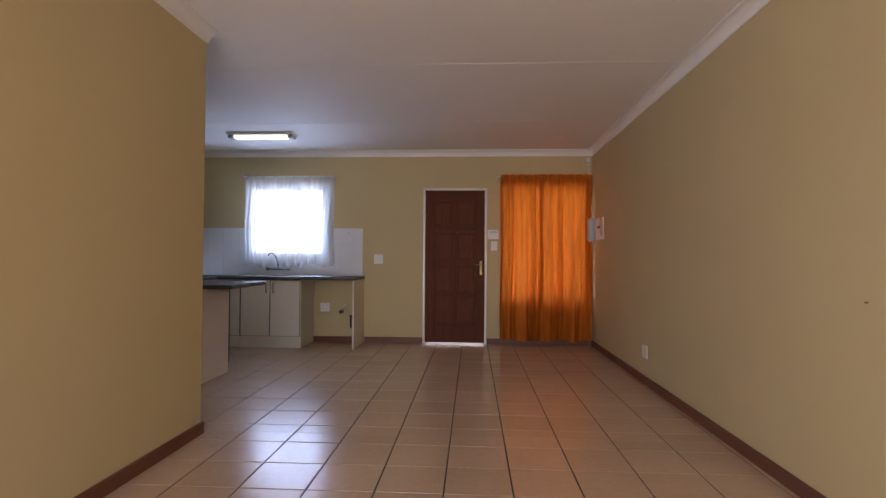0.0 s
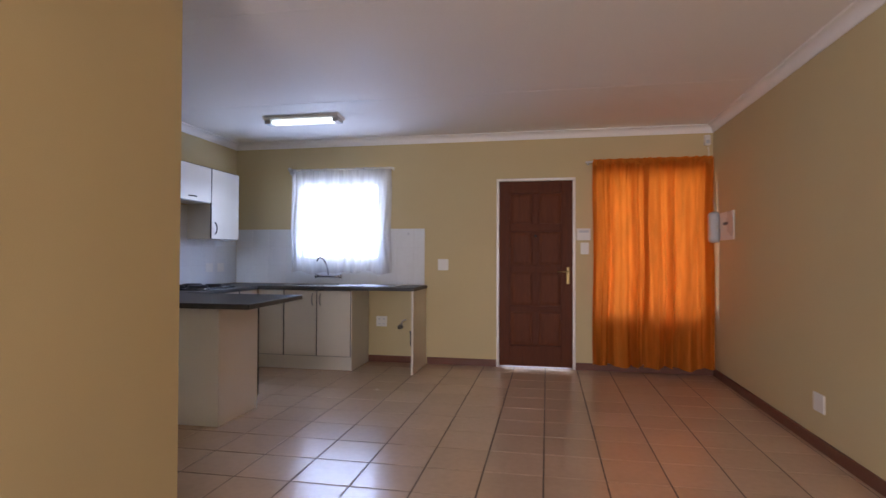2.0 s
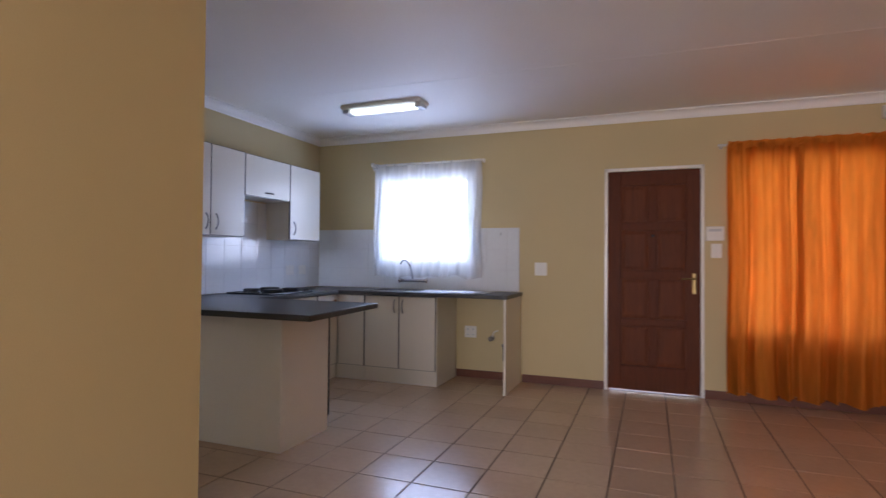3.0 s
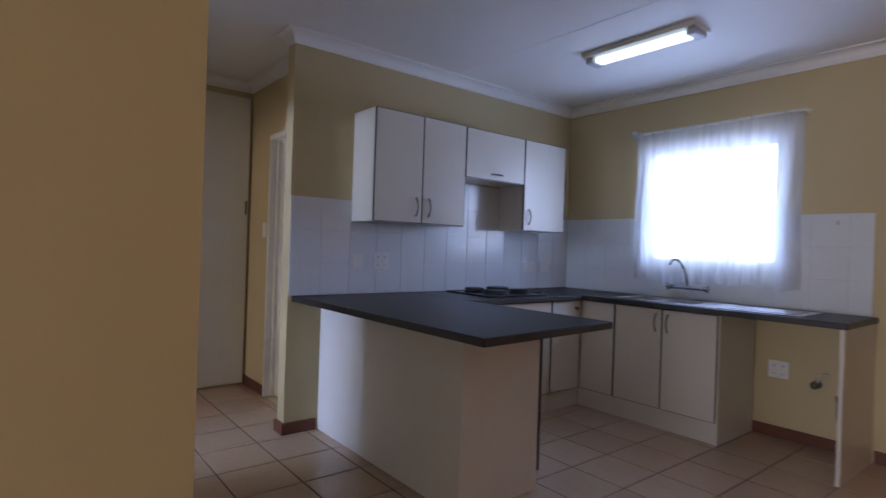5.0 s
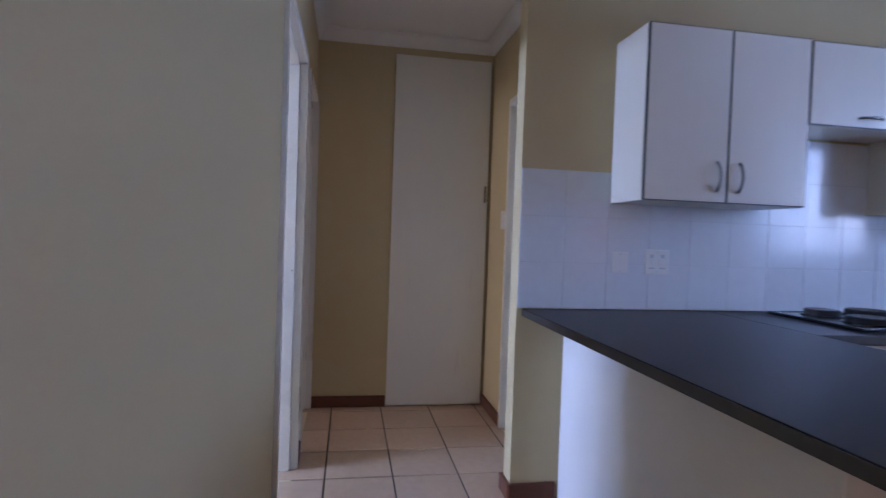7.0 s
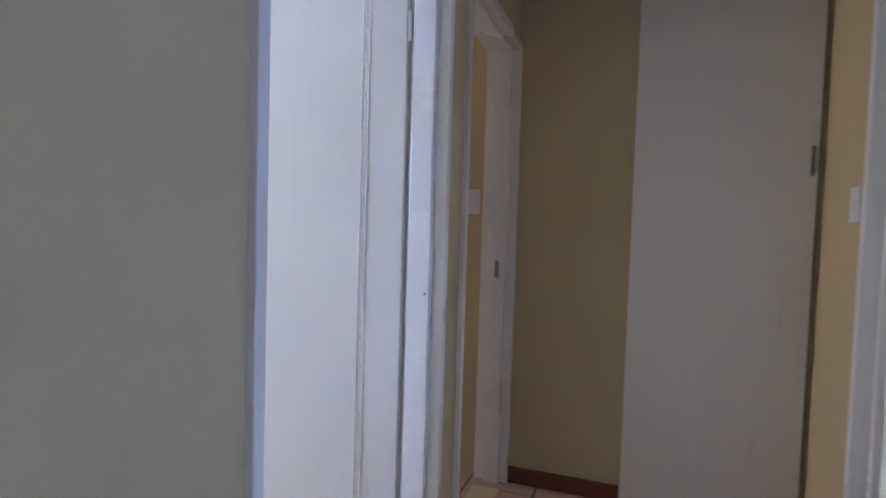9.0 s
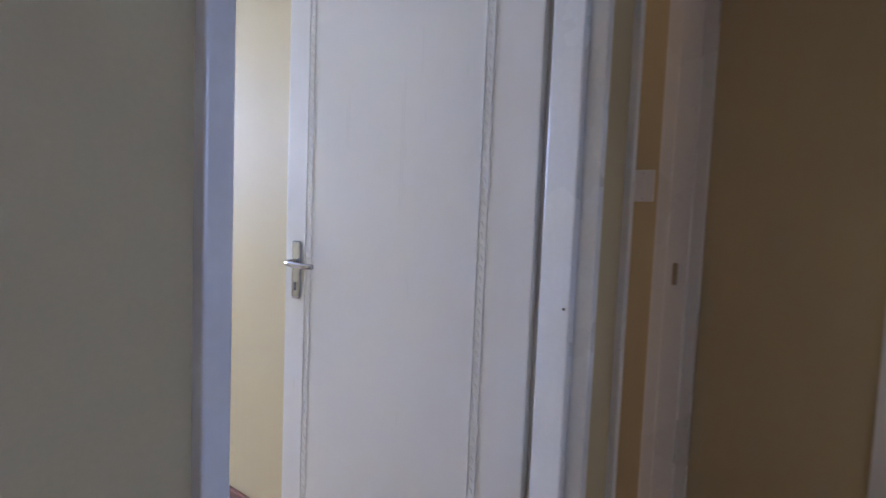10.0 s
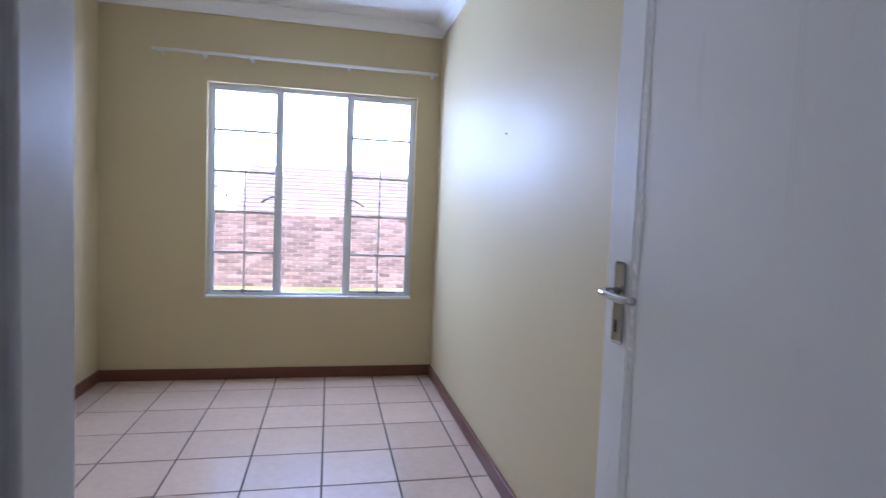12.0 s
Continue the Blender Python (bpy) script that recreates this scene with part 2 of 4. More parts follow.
def solid(name, bm, material, label="", category="", kind="structure", smooth=False):
    return tagged(new(name, mesh_of(name, bm, material, smooth)), label, category, "", kind)


def wall_x(name, x0, x1, y0, y1, holes=(), z1=ZC, label="", z0=-0.1, material=None):
    """A wall along y between two x faces; holes are (y0, y1, z0, z1)."""
    rows, y = [], y0
    for a, b, c, d in sorted(holes):
        rows.append((x0, x1, y, a, z0, z1))
        if c > z0:
            rows.append((x0, x1, a, b, z0, c))
        if d < z1:
            rows.append((x0, x1, a, b, d, z1))
        y = b
    rows.append((x0, x1, y, y1, z0, z1))
    return solid(name, boxes(rows), material or PAINT, label, "wall")


def wall_y(name, y0, y1, x0, x1, holes=(), z1=ZC, label="", z0=-0.1, material=None):
    rows, x = [], x0
    for a, b, c, d in sorted(holes):
        rows.append((x, a, y0, y1, z0, z1))
        if c > z0:
            rows.append((a, b, y0, y1, z0, c))
        if d < z1:
            rows.append((a, b, y0, y1, d, z1))
        x = b
    rows.append((x, x1, y0, y1, z0, z1))
    return solid(name, boxes(rows), material or PAINT, label, "wall")


# ---- structure: walls ----
KW = (-2.555, -1.57, 1.20, 2.11)      # kitchen window
FW = (0.95, 2.0, 0.60, 2.15)        # front window behind the orange curtains
FD = (-0.172, 0.697)                 # front door frame, outer
BWIN = (-3.75, -2.31, 0.58, 2.06)    # bedroom window
BWIN2 = (-4.72, -4.2, 0.9, 2.06)       # unseen window added to the second room
D1 = (-3.862, -2.972)                # bedroom door frame, outer
D2 = (-4.84, -4.03)                  # second door frame
D3 = (-4.36, -3.50)                  # north passage door frame
HEAD = 2.115



def skewed(ob):
    """Turns what runs along the passage wall, east of the bedroom door, out of square."""
    for v in ob.data.vertices:
        if v.co.x > D1[1] and abs(v.co.y - YW) < 0.2:
            v.co.y -= SKEW * (v.co.x - D1[1]) / (XL - D1[1])
    return ob


khaki = "khaki painted plaster wall with a smooth finish"
wall_y("wall_front", YB, YB + 0.22, XK - 0.11, XR, [(KW[0], KW[1], KW[2], KW[3]), (FD[0], FD[1], 0.0, HEAD), (FW[0], FW[1], FW[2], FW[3])], label=khaki)
wall_x("wall_right", XR, XR + 0.22, YREAR - 0.22, YB + 0.22, label=khaki)
wall_x("wall_left", XBE, XL, YREAR, YW2 - SKEW, label=khaki)
skewed(wall_y("wall_passage", YW2, YW, XEND, XL, [(D1[0], D1[1], 0.0, HEAD), (D2[0] + 0.002, D2[1], 0.0, HEAD)], label=khaki))
wall_x("wall_kitchen", XK2, XK, YNIB, YB, label=khaki + ", ending in a nib")
wall_y("wall_passage_north", YN, YN + 0.11, XEND, XK2, [(D3[0], D3[1], 0.0, HEAD)], label=khaki)
wall_x("wall_passage_end", XEND - 0.15, XEND, YBW, YN + 0.11, label=khaki)
wall_y("wall_bedroom_window", YBW - 0.22, YBW, XEND - 0.15, XBE, [BWIN, BWIN2], label=khaki)
wall_x("wall_bedroom_west", -4.03, XBW, YBW, YW2, label=khaki)
wall_y("wall_rear", YREAR - 0.22, YREAR, XBE, XR, [(-1.1, 0.95, 0.0, 2.1)], label=khaki)
wall_x("wall_bathroom_side", XEND - 0.15, XEND, YN + 0.112, YB + 0.22, label=khaki)
wall_y("wall_bathroom_front", YB, YB + 0.22, XEND, XK2 - 0.002, label=khaki)

# ceiling in one mesh, with flat cover strips over the board joints
bm = boxes([(XEND - 0.15, XR + 0.22, YBW - 0.22, YB + 0.22, ZC, ZC + 0.12), (XBE, XR + 0.22, YREAR - 0.22, YBW - 0.22, ZC, ZC + 0.12), (XEND, XBE, YBW, YW2, ZCB, ZC - 0.002)])
for yj in (4.62, 6.37, 2.87, 1.1):
    bm_box(bm, XL + 0.1 if yj < YW else XK + 0.1, XR - 0.09, yj - 0.006, yj + 0.006, ZC - 0.0015, ZC + 0.01, 0.0005)
solid("ceiling", bm, CEIL, "white painted ceiling boards with flat joint strips", "ceiling")
# unseen eaves, run 2.1 m out in front to shade windows and paving
ROOF = boxes([(XEND - 0.7, XR + 0.8, YBW - 0.6, YB + 2.1, ZC + 0.13, ZC + 0.2), (XBE - 0.2, XR + 0.8, YREAR - 0.6, YBW - 0.6, ZC + 0.13, ZC + 0.2)])
solid("roof_eaves", ROOF, FACADE, "unseen flat eaves boards, deepened at the front to block the sun", "roof")


def cove(bm, a, b, inward, ea=-1, eb=-1, ZC=ZC):
    """A coved cornice from a to b (plan points) under the ceiling; inward points into the room. ea, eb: mitre at each end, -1 in an inside corner, 1 round an outside one."""
    a, b, n = Vector((*a, 0)), Vector((*b, 0)), Vector((*inward, 0))
    run = (b - a).normalized()
    prof = [(0.0, ZC - COVE), (0.012, ZC - COVE), (0.016, ZC - COVE + 0.012)]
    for k in range(1, 7):
        t = k / 7 * math.pi / 2
        prof.append((COVE - 0.014 - (COVE - 0.03) * math.cos(t), ZC - COVE + 0.012 + (COVE - 0.024) * math.sin(t)))
    prof += [(COVE, ZC - 0.012), (COVE, ZC + 0.004), (0.0, ZC + 0.004)]
    ends = []
    for p, e in ((a, -ea), (b, eb)):
        ends.append([bm.verts.new(p + n * (d - 0.003) + run * e * (d - 0.003) + Vector((0, 0, z))) for d, z in prof])
    for i in range(len(prof)):
        j = (i + 1) % len(prof)
        bm.faces.new((ends[0][i], ends[0][j], ends[1][j], ends[1][i]))
    bm.faces.new(ends[0][::-1])
    bm.faces.new(ends[1])


runs = {
    "cornice_living": [((XK, YB), (XR, YB), (0, -1)), ((XR, YREAR), (XR, YB), (-1, 0)), ((XL, YREAR), (XL, YW - SKEW), (1, 0), -1, 1), ((XL, YREAR), (XR, YREAR), (0, 1)),
                       ((XK, YNIB), (XK, YB), (1, 0), 1, -1), ((XK2, YNIB), (XK, YNIB), (0, -1), 1, 1)],
    "cornice_passage": [((XEND, YW), (D1[1], YW), (0, 1), -1, 0), ((D1[1], YW), (XL, YW), (0, 1), 0, 1), ((XEND, YN), (XK2, YN), (0, -1)), ((XEND, YW), (XEND, YN), (1, 0)), ((XK2, YNIB), (XK2, YN), (-1, 0), 1, -1)],
    "cornice_bedroom": [((XBW, YBW), (XBE, YBW), (0, 1)), ((XBW, YBW), (XBW, YW2), (1, 0)), ((XBE, YBW), (XBE, YW2), (-1, 0)), ((XBW, YW2), (XBE, YW2), (0, -1))],
}
for nm, segs in runs.items():
    bm = bmesh.new()
    for s in segs:
        cove(bm, *s, ZC=ZCB if nm == "cornice_bedroom" else ZC)
    bmesh.ops.recalc_face_normals(bm, faces=bm.faces)
    ob = solid(nm, bm, CORN, "white coved plaster cornice under the ceiling", "cornice")
    if nm == "cornice_passage":
        skewed(ob)


def skirting(name, segs):
    """Skirting lengths along walls: (x0, x1, y0, y1)."""
    return solid(name, boxes([(a, b, c, d, 0.0, SK) for a, b, c, d in segs], 0.004), SKIRT, "dark reddish brown skirting along the wall", "skirting")


T = 0.018
skirting("baseboard_living", [(-1.68, -1.0, YB - T, YB), (-0.97, FD[0], YB - T, YB), (FD[1], XR, YB - T, YB), (XR - T, XR, YREAR, YB - T),
                              (XL, XL + T, YREAR, YW - SKEW + T), (XK2 - T, XK + T, YNIB - T, YNIB), (XK, XK + T, YNIB, 5.285)])
skewed(skirting("baseboard_passage", [(D1[1], XL, YW, YW + T), (D2[1], D1[0], YW, YW + T), (XEND, XEND + T, YW, 4.57), (XEND, D3[0], YN - T, YN), (XK2 - T, XK2, YNIB, YN - T)]))
skirting("baseboard_bedroom", [(XBW, XBE, YBW, YBW + T), (XBW, XBW + T, YBW + T, YW2), (XBE - T, XBE, YBW + T, YW2), (D1[1], XBE - T, YW2 - T, YW2)])


# ---- doors ----
def steel_frame(name, x0, x1, y0, y1, lab):
    """A pressed steel door frame in a wall along x; y0 is the rebate side."""
    ob = thing(name, ((x0 + x1) / 2, (y0 + y1) / 2, 0), lab, "door frame", kind="structure")
    e = 0.018
    for s, xa, f, w, st in ((1, x0, 0.03, 0.0, 0.023), (-1, x1, 0.028, 0.02, 0.012)):
        bm = bmesh.new()
        bm_box(bm, xa, xa + s * (f + w), y0 - e, y0 + 0.036, 0, HEAD, 0.003)
        bm_box(bm, xa, xa + s * (f + st), y0 + 0.034, y1 - 0.022, 0, HEAD - 0.02, 0.004)
        bm_box(bm, xa, xa + s * f, y1 - 0.024, y1 + e, 0, HEAD, 0.003)
        part("jamb", bm, WHITE, ob)
    f = 0.04
    bm = bmesh.new()
    bm_box(bm, x0 + 0.002, x1 - 0.002, y0 - e, y0 + 0.05, HEAD - f, HEAD + 0.001, 0.003)
    bm_box(bm, x0 + 0.002, x1 - 0.002, y0 + 0.048, y1 - 0.022, HEAD - f - 0.014, HEAD, 0.004)
    bm_box(bm, x0 + 0.002, x1 - 0.002, y1 - 0.024, y1 + e, HEAD - f, HEAD + 0.001, 0.003)
    part("head", bm, WHITE, ob)
    return ob


fr1 = steel_frame("door_frame_1", D1[0], D1[1], YW2, YW, "white painted pressed steel door frame of the bedroom")
fr2 = steel_frame("door_frame_2", D2[0] + 0.004, D2[1], YW2, YW, "white painted pressed steel door frame at the passage end")
fr3 = steel_frame("door_frame_3", D3[0], D3[1], YN, YN + 0.11, "white painted pressed steel door frame in the passage")
part("strike_plate", box(D2[0] + 0.056, D2[0] + 0.0595, 3.97, 3.988, 1.0, 1.08, 0.001), STEEL, fr2, "small steel strike plate")
part("strike_plate", box(D1[1] - 0.044, D1[1] - 0.0405, 3.965, 3.985, 0.97, 1.07, 0.001), NICKEL, fr1, "dull steel strike plate")
part("screw", cyl((D1[0] + 0.052, 4.005, 1.03), (D1[0] + 0.0555, 4.005, 1.03), 0.003), NICKEL, fr1)

d3 = solid("door_3", box(D3[0] + 0.05, D3[1] - 0.05, YN + 0.062, YN + 0.1, 0.01, HEAD - 0.05, 0.003), DOORW, "plain white flush door, closed", "door")

# bedroom door, standing open: hinge at the far jamb
HX, HY = -3.807, 3.925
ANG = math.degrees(math.atan2(0.055, 0.823))
d1 = thing("door_1", (HX, HY, 0), "white embossed hollow-core bedroom door standing open", "door", kind="structure", turn=ANG - 90)
DM = PLACE[d1.name]


def door_part(name, bm, material, label="", smooth=False, parent=None):
    """Parts of the open door, in its own places: x from the hinge to the free edge, y towards the room's middle, z up."""
    bmesh.ops.transform(bm, matrix=DM, verts=bm.verts)
    return part(name, bm, material, parent or d1, label, smooth)


LW = 0.825
RIB = mat("ribbed_door_skin", (0.76, 0.73, 0.67), 0.3, var=0.01, big=2, fine=70, bump=0.0, rvar=0.03)
door_part("leaf", box(0, LW, -0.04, 0, 0.012, 2.032, 0.003), DOORW)
bm = bmesh.new()
x = 0.155
while x < LW - 0.115:
    bm_box(bm, x, x + 0.0045, -0.002, 0.0002, 0.03, 2.015)
    x += 0.0075
door_part("ribbed_panel", bm, RIB, "finely ribbed middle of the door")
for bx0 in (0.134, LW - 0.098):
    bm = bmesh.new()
    z = 0.02
    while z < 2.02:
        bmesh.ops.create_uvsphere(bm, u_segments=8, v_segments=5, radius=0.006, matrix=Matrix.LocRotScale((bx0, 0.0, z + 0.012), Euler((0, 0.5, 0)), (0.7, 0.28, 1.8)))
        z += 0.026
    bm_box(bm, bx0 + 0.009, bx0 + 0.013, -0.002, 0.003, 0.02, 2.02, 0.001)
    bm_box(bm, bx0 - 0.013, bx0 - 0.009, -0.002, 0.003, 0.02, 2.02, 0.001)
    door_part("rope_moulding", bm, RIB, "embossed rope moulding", True)
hp = LW - 0.054
plate = door_part("handle_plate", box(hp - 0.018, hp + 0.018, 0, 0.009, 0.95, 1.125, 0.006), CHROME, "chrome backplate")
bm = pipe([(hp, 0.0, 1.062), (hp, 0.03, 1.062), (hp - 0.004, 0.047, 1.062), (hp - 0.016, 0.056, 1.062), (hp - 0.04, 0.057, 1.06), (hp - 0.08, 0.054, 1.057), (hp - 0.115, 0.05, 1.058)], 0.0085)
door_part("lever", bm, CHROME, "chrome lever handle", True, plate)
door_part("keyhole", boxes([(hp - 0.004, hp + 0.004, 0.008, 0.0098, 0.975, 1.0)]), DARKP, "", False, plate)
for hz in (0.25, 1.8):
    door_part("hinge", cyl((-0.006, -0.006, hz), (-0.006, -0.006, hz + 0.09), 0.006), WHITE, "white painted hinge", True)

# passage cupboard door
cup = thing("cupboard_door", (XEND, 4.92, 0), "tall plain white cupboard door reaching the cornice, closed", "cupboard")
part("panel", box(XEND + 0.004, XEND + 0.026, 4.575, 5.266, 0.012, 2.495, 0.002), DOORW, cup)
# a solid dark strip paints the shade of the gap beside the door
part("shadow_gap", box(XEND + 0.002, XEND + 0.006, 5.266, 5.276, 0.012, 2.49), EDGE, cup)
part("handle", boxes([(XEND + 0.026, XEND + 0.04, 5.238, 5.252, 1.48, 1.6)], 0.003), NICKEL, cup, "small steel finger pull")

# front door
fd = thing("door_2", (0.262, YB + 0.08, 0), "dark mahogany front door with eight raised panels, closed", "door", kind="structure")
fr = thing("front_door_frame", (0.262, YB + 0.04, 0), "white painted steel frame of the front door", "door frame", kind="structure")
for xa, s in ((FD[0], 1), (FD[1], -1)):
    part("jamb", boxes([(xa, xa + s * 0.028, YB - 0.012, YB + 0.12, 0, HEAD), (xa, xa + s * 0.045, YB + 0.075, YB + 0.11, 0, HEAD)], 0.003), WHITE, fr)
part("head", boxes([(FD[0] + 0.001, FD[1] - 0.001, YB - 0.012, YB + 0.12, HEAD - 0.028, HEAD + 0.001)], 0.003), WHITE, fr)
x0, x1, yf = FD[0] + 0.031, FD[1] - 0.031, YB + 0.012
sw_, mw = 0.118, 0.06
rails = [(0.014, 0.243), (0.624, 0.688), (1.065, 1.14), (1.52, 1.595), (1.948, 2.085)]
part("stile", box(x0, x0 + sw_, yf, yf + 0.042, 0.014, 2.085, 0.003), WOOD, fd)
part("stile", box(x1 - sw_, x1, yf, yf + 0.042, 0.014, 2.085, 0.003), WOOD, fd)
xm = (x0 + x1) / 2
for z0, z1 in rails:
    part("rail", box(x0 + sw_, x1 - sw_, yf + 0.001, yf + 0.041, z0, z1, 0.003), WOOD, fd)
for (_, z0), (z1, _) in zip(rails, rails[1:]):
    part("mullion", box(xm - mw / 2, xm + mw / 2, yf + 0.001, yf + 0.041, z0, z1, 0.003), WOOD, fd)
    for a, b in ((x0 + sw_, xm - mw / 2), (xm + mw / 2, x1 - sw_)):
        bm = box(a, b, yf + 0.018, yf + 0.03, z0, z1)
        g = bmesh.ops.create_cube(bm, size=1, matrix=Matrix.LocRotScale(((a + b) / 2, yf + 0.012, (z0 + z1) / 2), None, (b - a - 0.03, 0.014, z1 - z0 - 0.03)))
        front = [f for f in bm.faces if f.normal.y < -0.9 and abs(f.calc_center_median().y - yf - 0.005) < 0.002]
        bmesh.ops.inset_region(bm, faces=front, thickness=0.035, depth=0.004)
        part("panel", bm, WOODP, fd)
hpx = x1 - 0.05
plate = part("handle_plate", box(hpx - 0.017, hpx + 0.017, yf - 0.008, yf, 0.935, 1.125, 0.004), BRASS, fd, "brass backplate")
part("peephole", cyl((xm, yf - 0.006, 1.47), (xm, yf + 0.01, 1.47), 0.014, seg=14), DARKP, fd, "small dark peephole", True)
part("lever", pipe([(hpx, yf, 1.075), (hpx, yf - 0.045, 1.075), (hpx - 0.01, yf - 0.055, 1.075), (hpx - 0.11, yf - 0.052, 1.072)], 0.008), BRASS, plate, "brass lever handle", True)
solid("threshold", box(FD[0] + 0.03, FD[1] - 0.03, YB, YB + 0.22, -0.09, 0.004, 0.003), PAVE, "pale stone threshold under the front door", "threshold")


# ---- windows ----
def steel_window(name, hole, y, face, cols, lab, bars=True):
    """A steel window in a wall along x. face: +1 when the room lies towards +y. cols: edges of the lights from low x to high x."""
    x0, x1, z0, z1 = hole
    ob = thing(name, ((x0 + x1) / 2, y, z0), lab, "window", kind="structure")
    f = 0.028
    part("frame", boxes([(x0, x0 + f, y - 0.02, y + 0.02, z0, z1), (x1 - f, x1, y - 0.02, y + 0.02, z0, z1), (x0 + f, x1 - f, y - 0.02, y + 0.02, z0, z0 + f), (x0 + f, x1 - f, y - 0.02, y + 0.02, z1 - f, z1)], 0.003), FRAMEW, ob)
    edges = [x0 + f, *cols, x1 - f]
    for c in cols:
        part("mullion", box(c - 0.02, c + 0.02, y - 0.022, y + 0.022, z0 + f, z1 - f, 0.004), FRAMEW, ob)
    n = len(edges) - 1
    for i in range(n):
        a, b = edges[i] + (0.02 if i else 0), edges[i + 1] - (0.02 if i < n - 1 else 0)
        side = i in (0, n - 1)
        if side and bars:
            s = 0.016
            sash = part("sash", boxes([(a, a + s, y - 0.014, y + 0.016, z0 + f, z1 - f), (b - s, b, y - 0.014, y + 0.016, z0 + f, z1 - f), (a + s, b - s, y - 0.014, y + 0.016, z0 + f, z0 + f + s), (a + s, b - s, y - 0.014, y + 0.016, z1 - f - s, z1 - f)], 0.003), FRAMEW, ob)
            zs = [z0 + f + k * (z1 - z0 - 2 * f) / 5 for k in range(6)]
            for z in zs[1:-1]:
                part("glazing_bar", box(a + s, b - s, y - 0.01, y + 0.012, z - 0.009, z + 0.009, 0.002), FRAMEW, sash)
            xm_ = (a + b) / 2
            part("glazing_bar", box(xm_ - 0.006, xm_ + 0.006, y - 0.008, y + 0.01, z0 + f + s, z1 - f - s, 0.002), FRAMEW, sash)
            hx = b if i == 0 else a
            d = -1 if i == 0 else 1
            zc = z0 + (z1 - z0) * 0.485
            part("handle", pipe([(hx, y + face * 0.015, zc), (hx, y + face * 0.05, zc), (hx + d * 0.03, y + face * 0.055, zc - 0.004), (hx + d * 0.1, y + face * 0.05, zc - 0.045)], 0.007), NICKEL, sash, "bent steel window handle", True)
            part("stay", boxes([(a + 0.08, b - 0.08, y + face * 0.03, y + face * 0.042, z0 + f + 0.008, z0 + f + 0.02), ((a + b) / 2 - 0.01, (a + b) / 2 + 0.01, y, y + face * 0.04, z0 + f, z0 + f + 0.03)], 0.002), NICKEL, sash, "steel window stay")
        pane = part("pane", box(a, b, y - 0.003, y + 0.001, z0 + f, z1 - f), GLASS, ob)
        pane.visible_shadow = False
    return ob


steel_window("window_1", BWIN, YBW - 0.07, 1, (-3.265, -2.79), "white painted steel window with small panes in the side sashes")
steel_window("window_4", BWIN2, YBW - 0.07, 1, (), "small unseen steel window added to the second room for its fill lamp", False)
steel_window("window_2", KW, YB + 0.06, -1, (-2.245, -1.915), "white painted steel kitchen window behind net curtains", False)
steel_window("window_3", FW, YB + 0.06, -1, (1.3, 1.63), "white painted steel front window behind orange curtains", False)
# unseen door, added to frame the rear lamp's opening
gd = thing("garden_door", (-0.075, YREAR - 0.1, 0), "unseen aluminium garden door, assumed around the rear fill lamp", "door", kind="structure")
for xa, xb in ((-1.1, -0.075), (-0.075, 0.95)):
    part("frame", boxes([(xa, xa + 0.05, YREAR - 0.12, YREAR - 0.08, 0, 2.1), (xb - 0.05, xb, YREAR - 0.12, YREAR - 0.08, 0, 2.1), (xa + 0.05, xb - 0.05, YREAR - 0.12, YREAR - 0.08, 0, 0.05), (xa + 0.05, xb - 0.05, YREAR - 0.12, YREAR - 0.08, 2.05, 2.1)], 0.003), FRAMEW, gd)
# window reveals' sills
solid("window_sill_bedroom", box(BWIN[0], BWIN[1], YBW - 0.05, YBW + 0.006, BWIN[2] - 0.004, BWIN[2] + 0.012, 0.003), WHITE, "narrow white painted window sill", "sill")

# ---- kitchen ----
TOPZ, TH = 0.905, 0.036
XF, YF = -2.775, 7.30          # fronts of the hob run and of the sink run
CARC = TOPZ - TH


def bow_handle(parent, x, y, z, axis, nx, ny):
    """A bowed pull, 0.1 long; (nx, ny) points into the room."""
    pts = []
    for k in range(9):
        t = k / 8
        out = 0.004 + 0.026 * math.sin(math.pi * t) ** 0.7
        d = (t - 0.5) * 0.128
        pts.append((x + nx * out + (d if axis == "x" else 0), y + ny * out + (d if axis == "y" else 0), z + (d if axis == "z" else 0)))
    return part("handle", pipe(pts, 0.0068, 8), NICKEL, parent, "bowed dull metal handle", True)


def cupboard_front(parent, face, a, b, z0, z1, plane, handle=None, name="door"):
    """A door on a cabinet. face 'x': it looks towards +x, a and b are y; face 'y': it looks towards -y, a and b are x. Dark edging shows round it."""
    g = 0.002
    if face == "x":
        edge = box(plane - 0.018, plane - 0.001, a + g, b - g, z0 + g, z1 - g)
        skin = box(plane - 0.016, plane, a + g + 0.0035, b - g - 0.0035, z0 + g + 0.0035, z1 - g - 0.0035, 0.001)
    else:
        edge = box(a + g, b - g, plane + 0.001, plane + 0.018, z0 + g, z1 - g)
        skin = box(a + g + 0.0035, b - g - 0.0035, plane, plane + 0.016, z0 + g + 0.0035, z1 - g - 0.0035, 0.001)
    d = part(name, skin, MELA, parent)
    part("edging", edge, EDGE, d, "dark edging strip")
    if handle:
        h, z, axis = handle
        if face == "x":
            bow_handle(d, plane, h, z, axis, 1, 0)
        else:
            bow_handle(d, h, plane, z, axis, 0, -1)
    return d


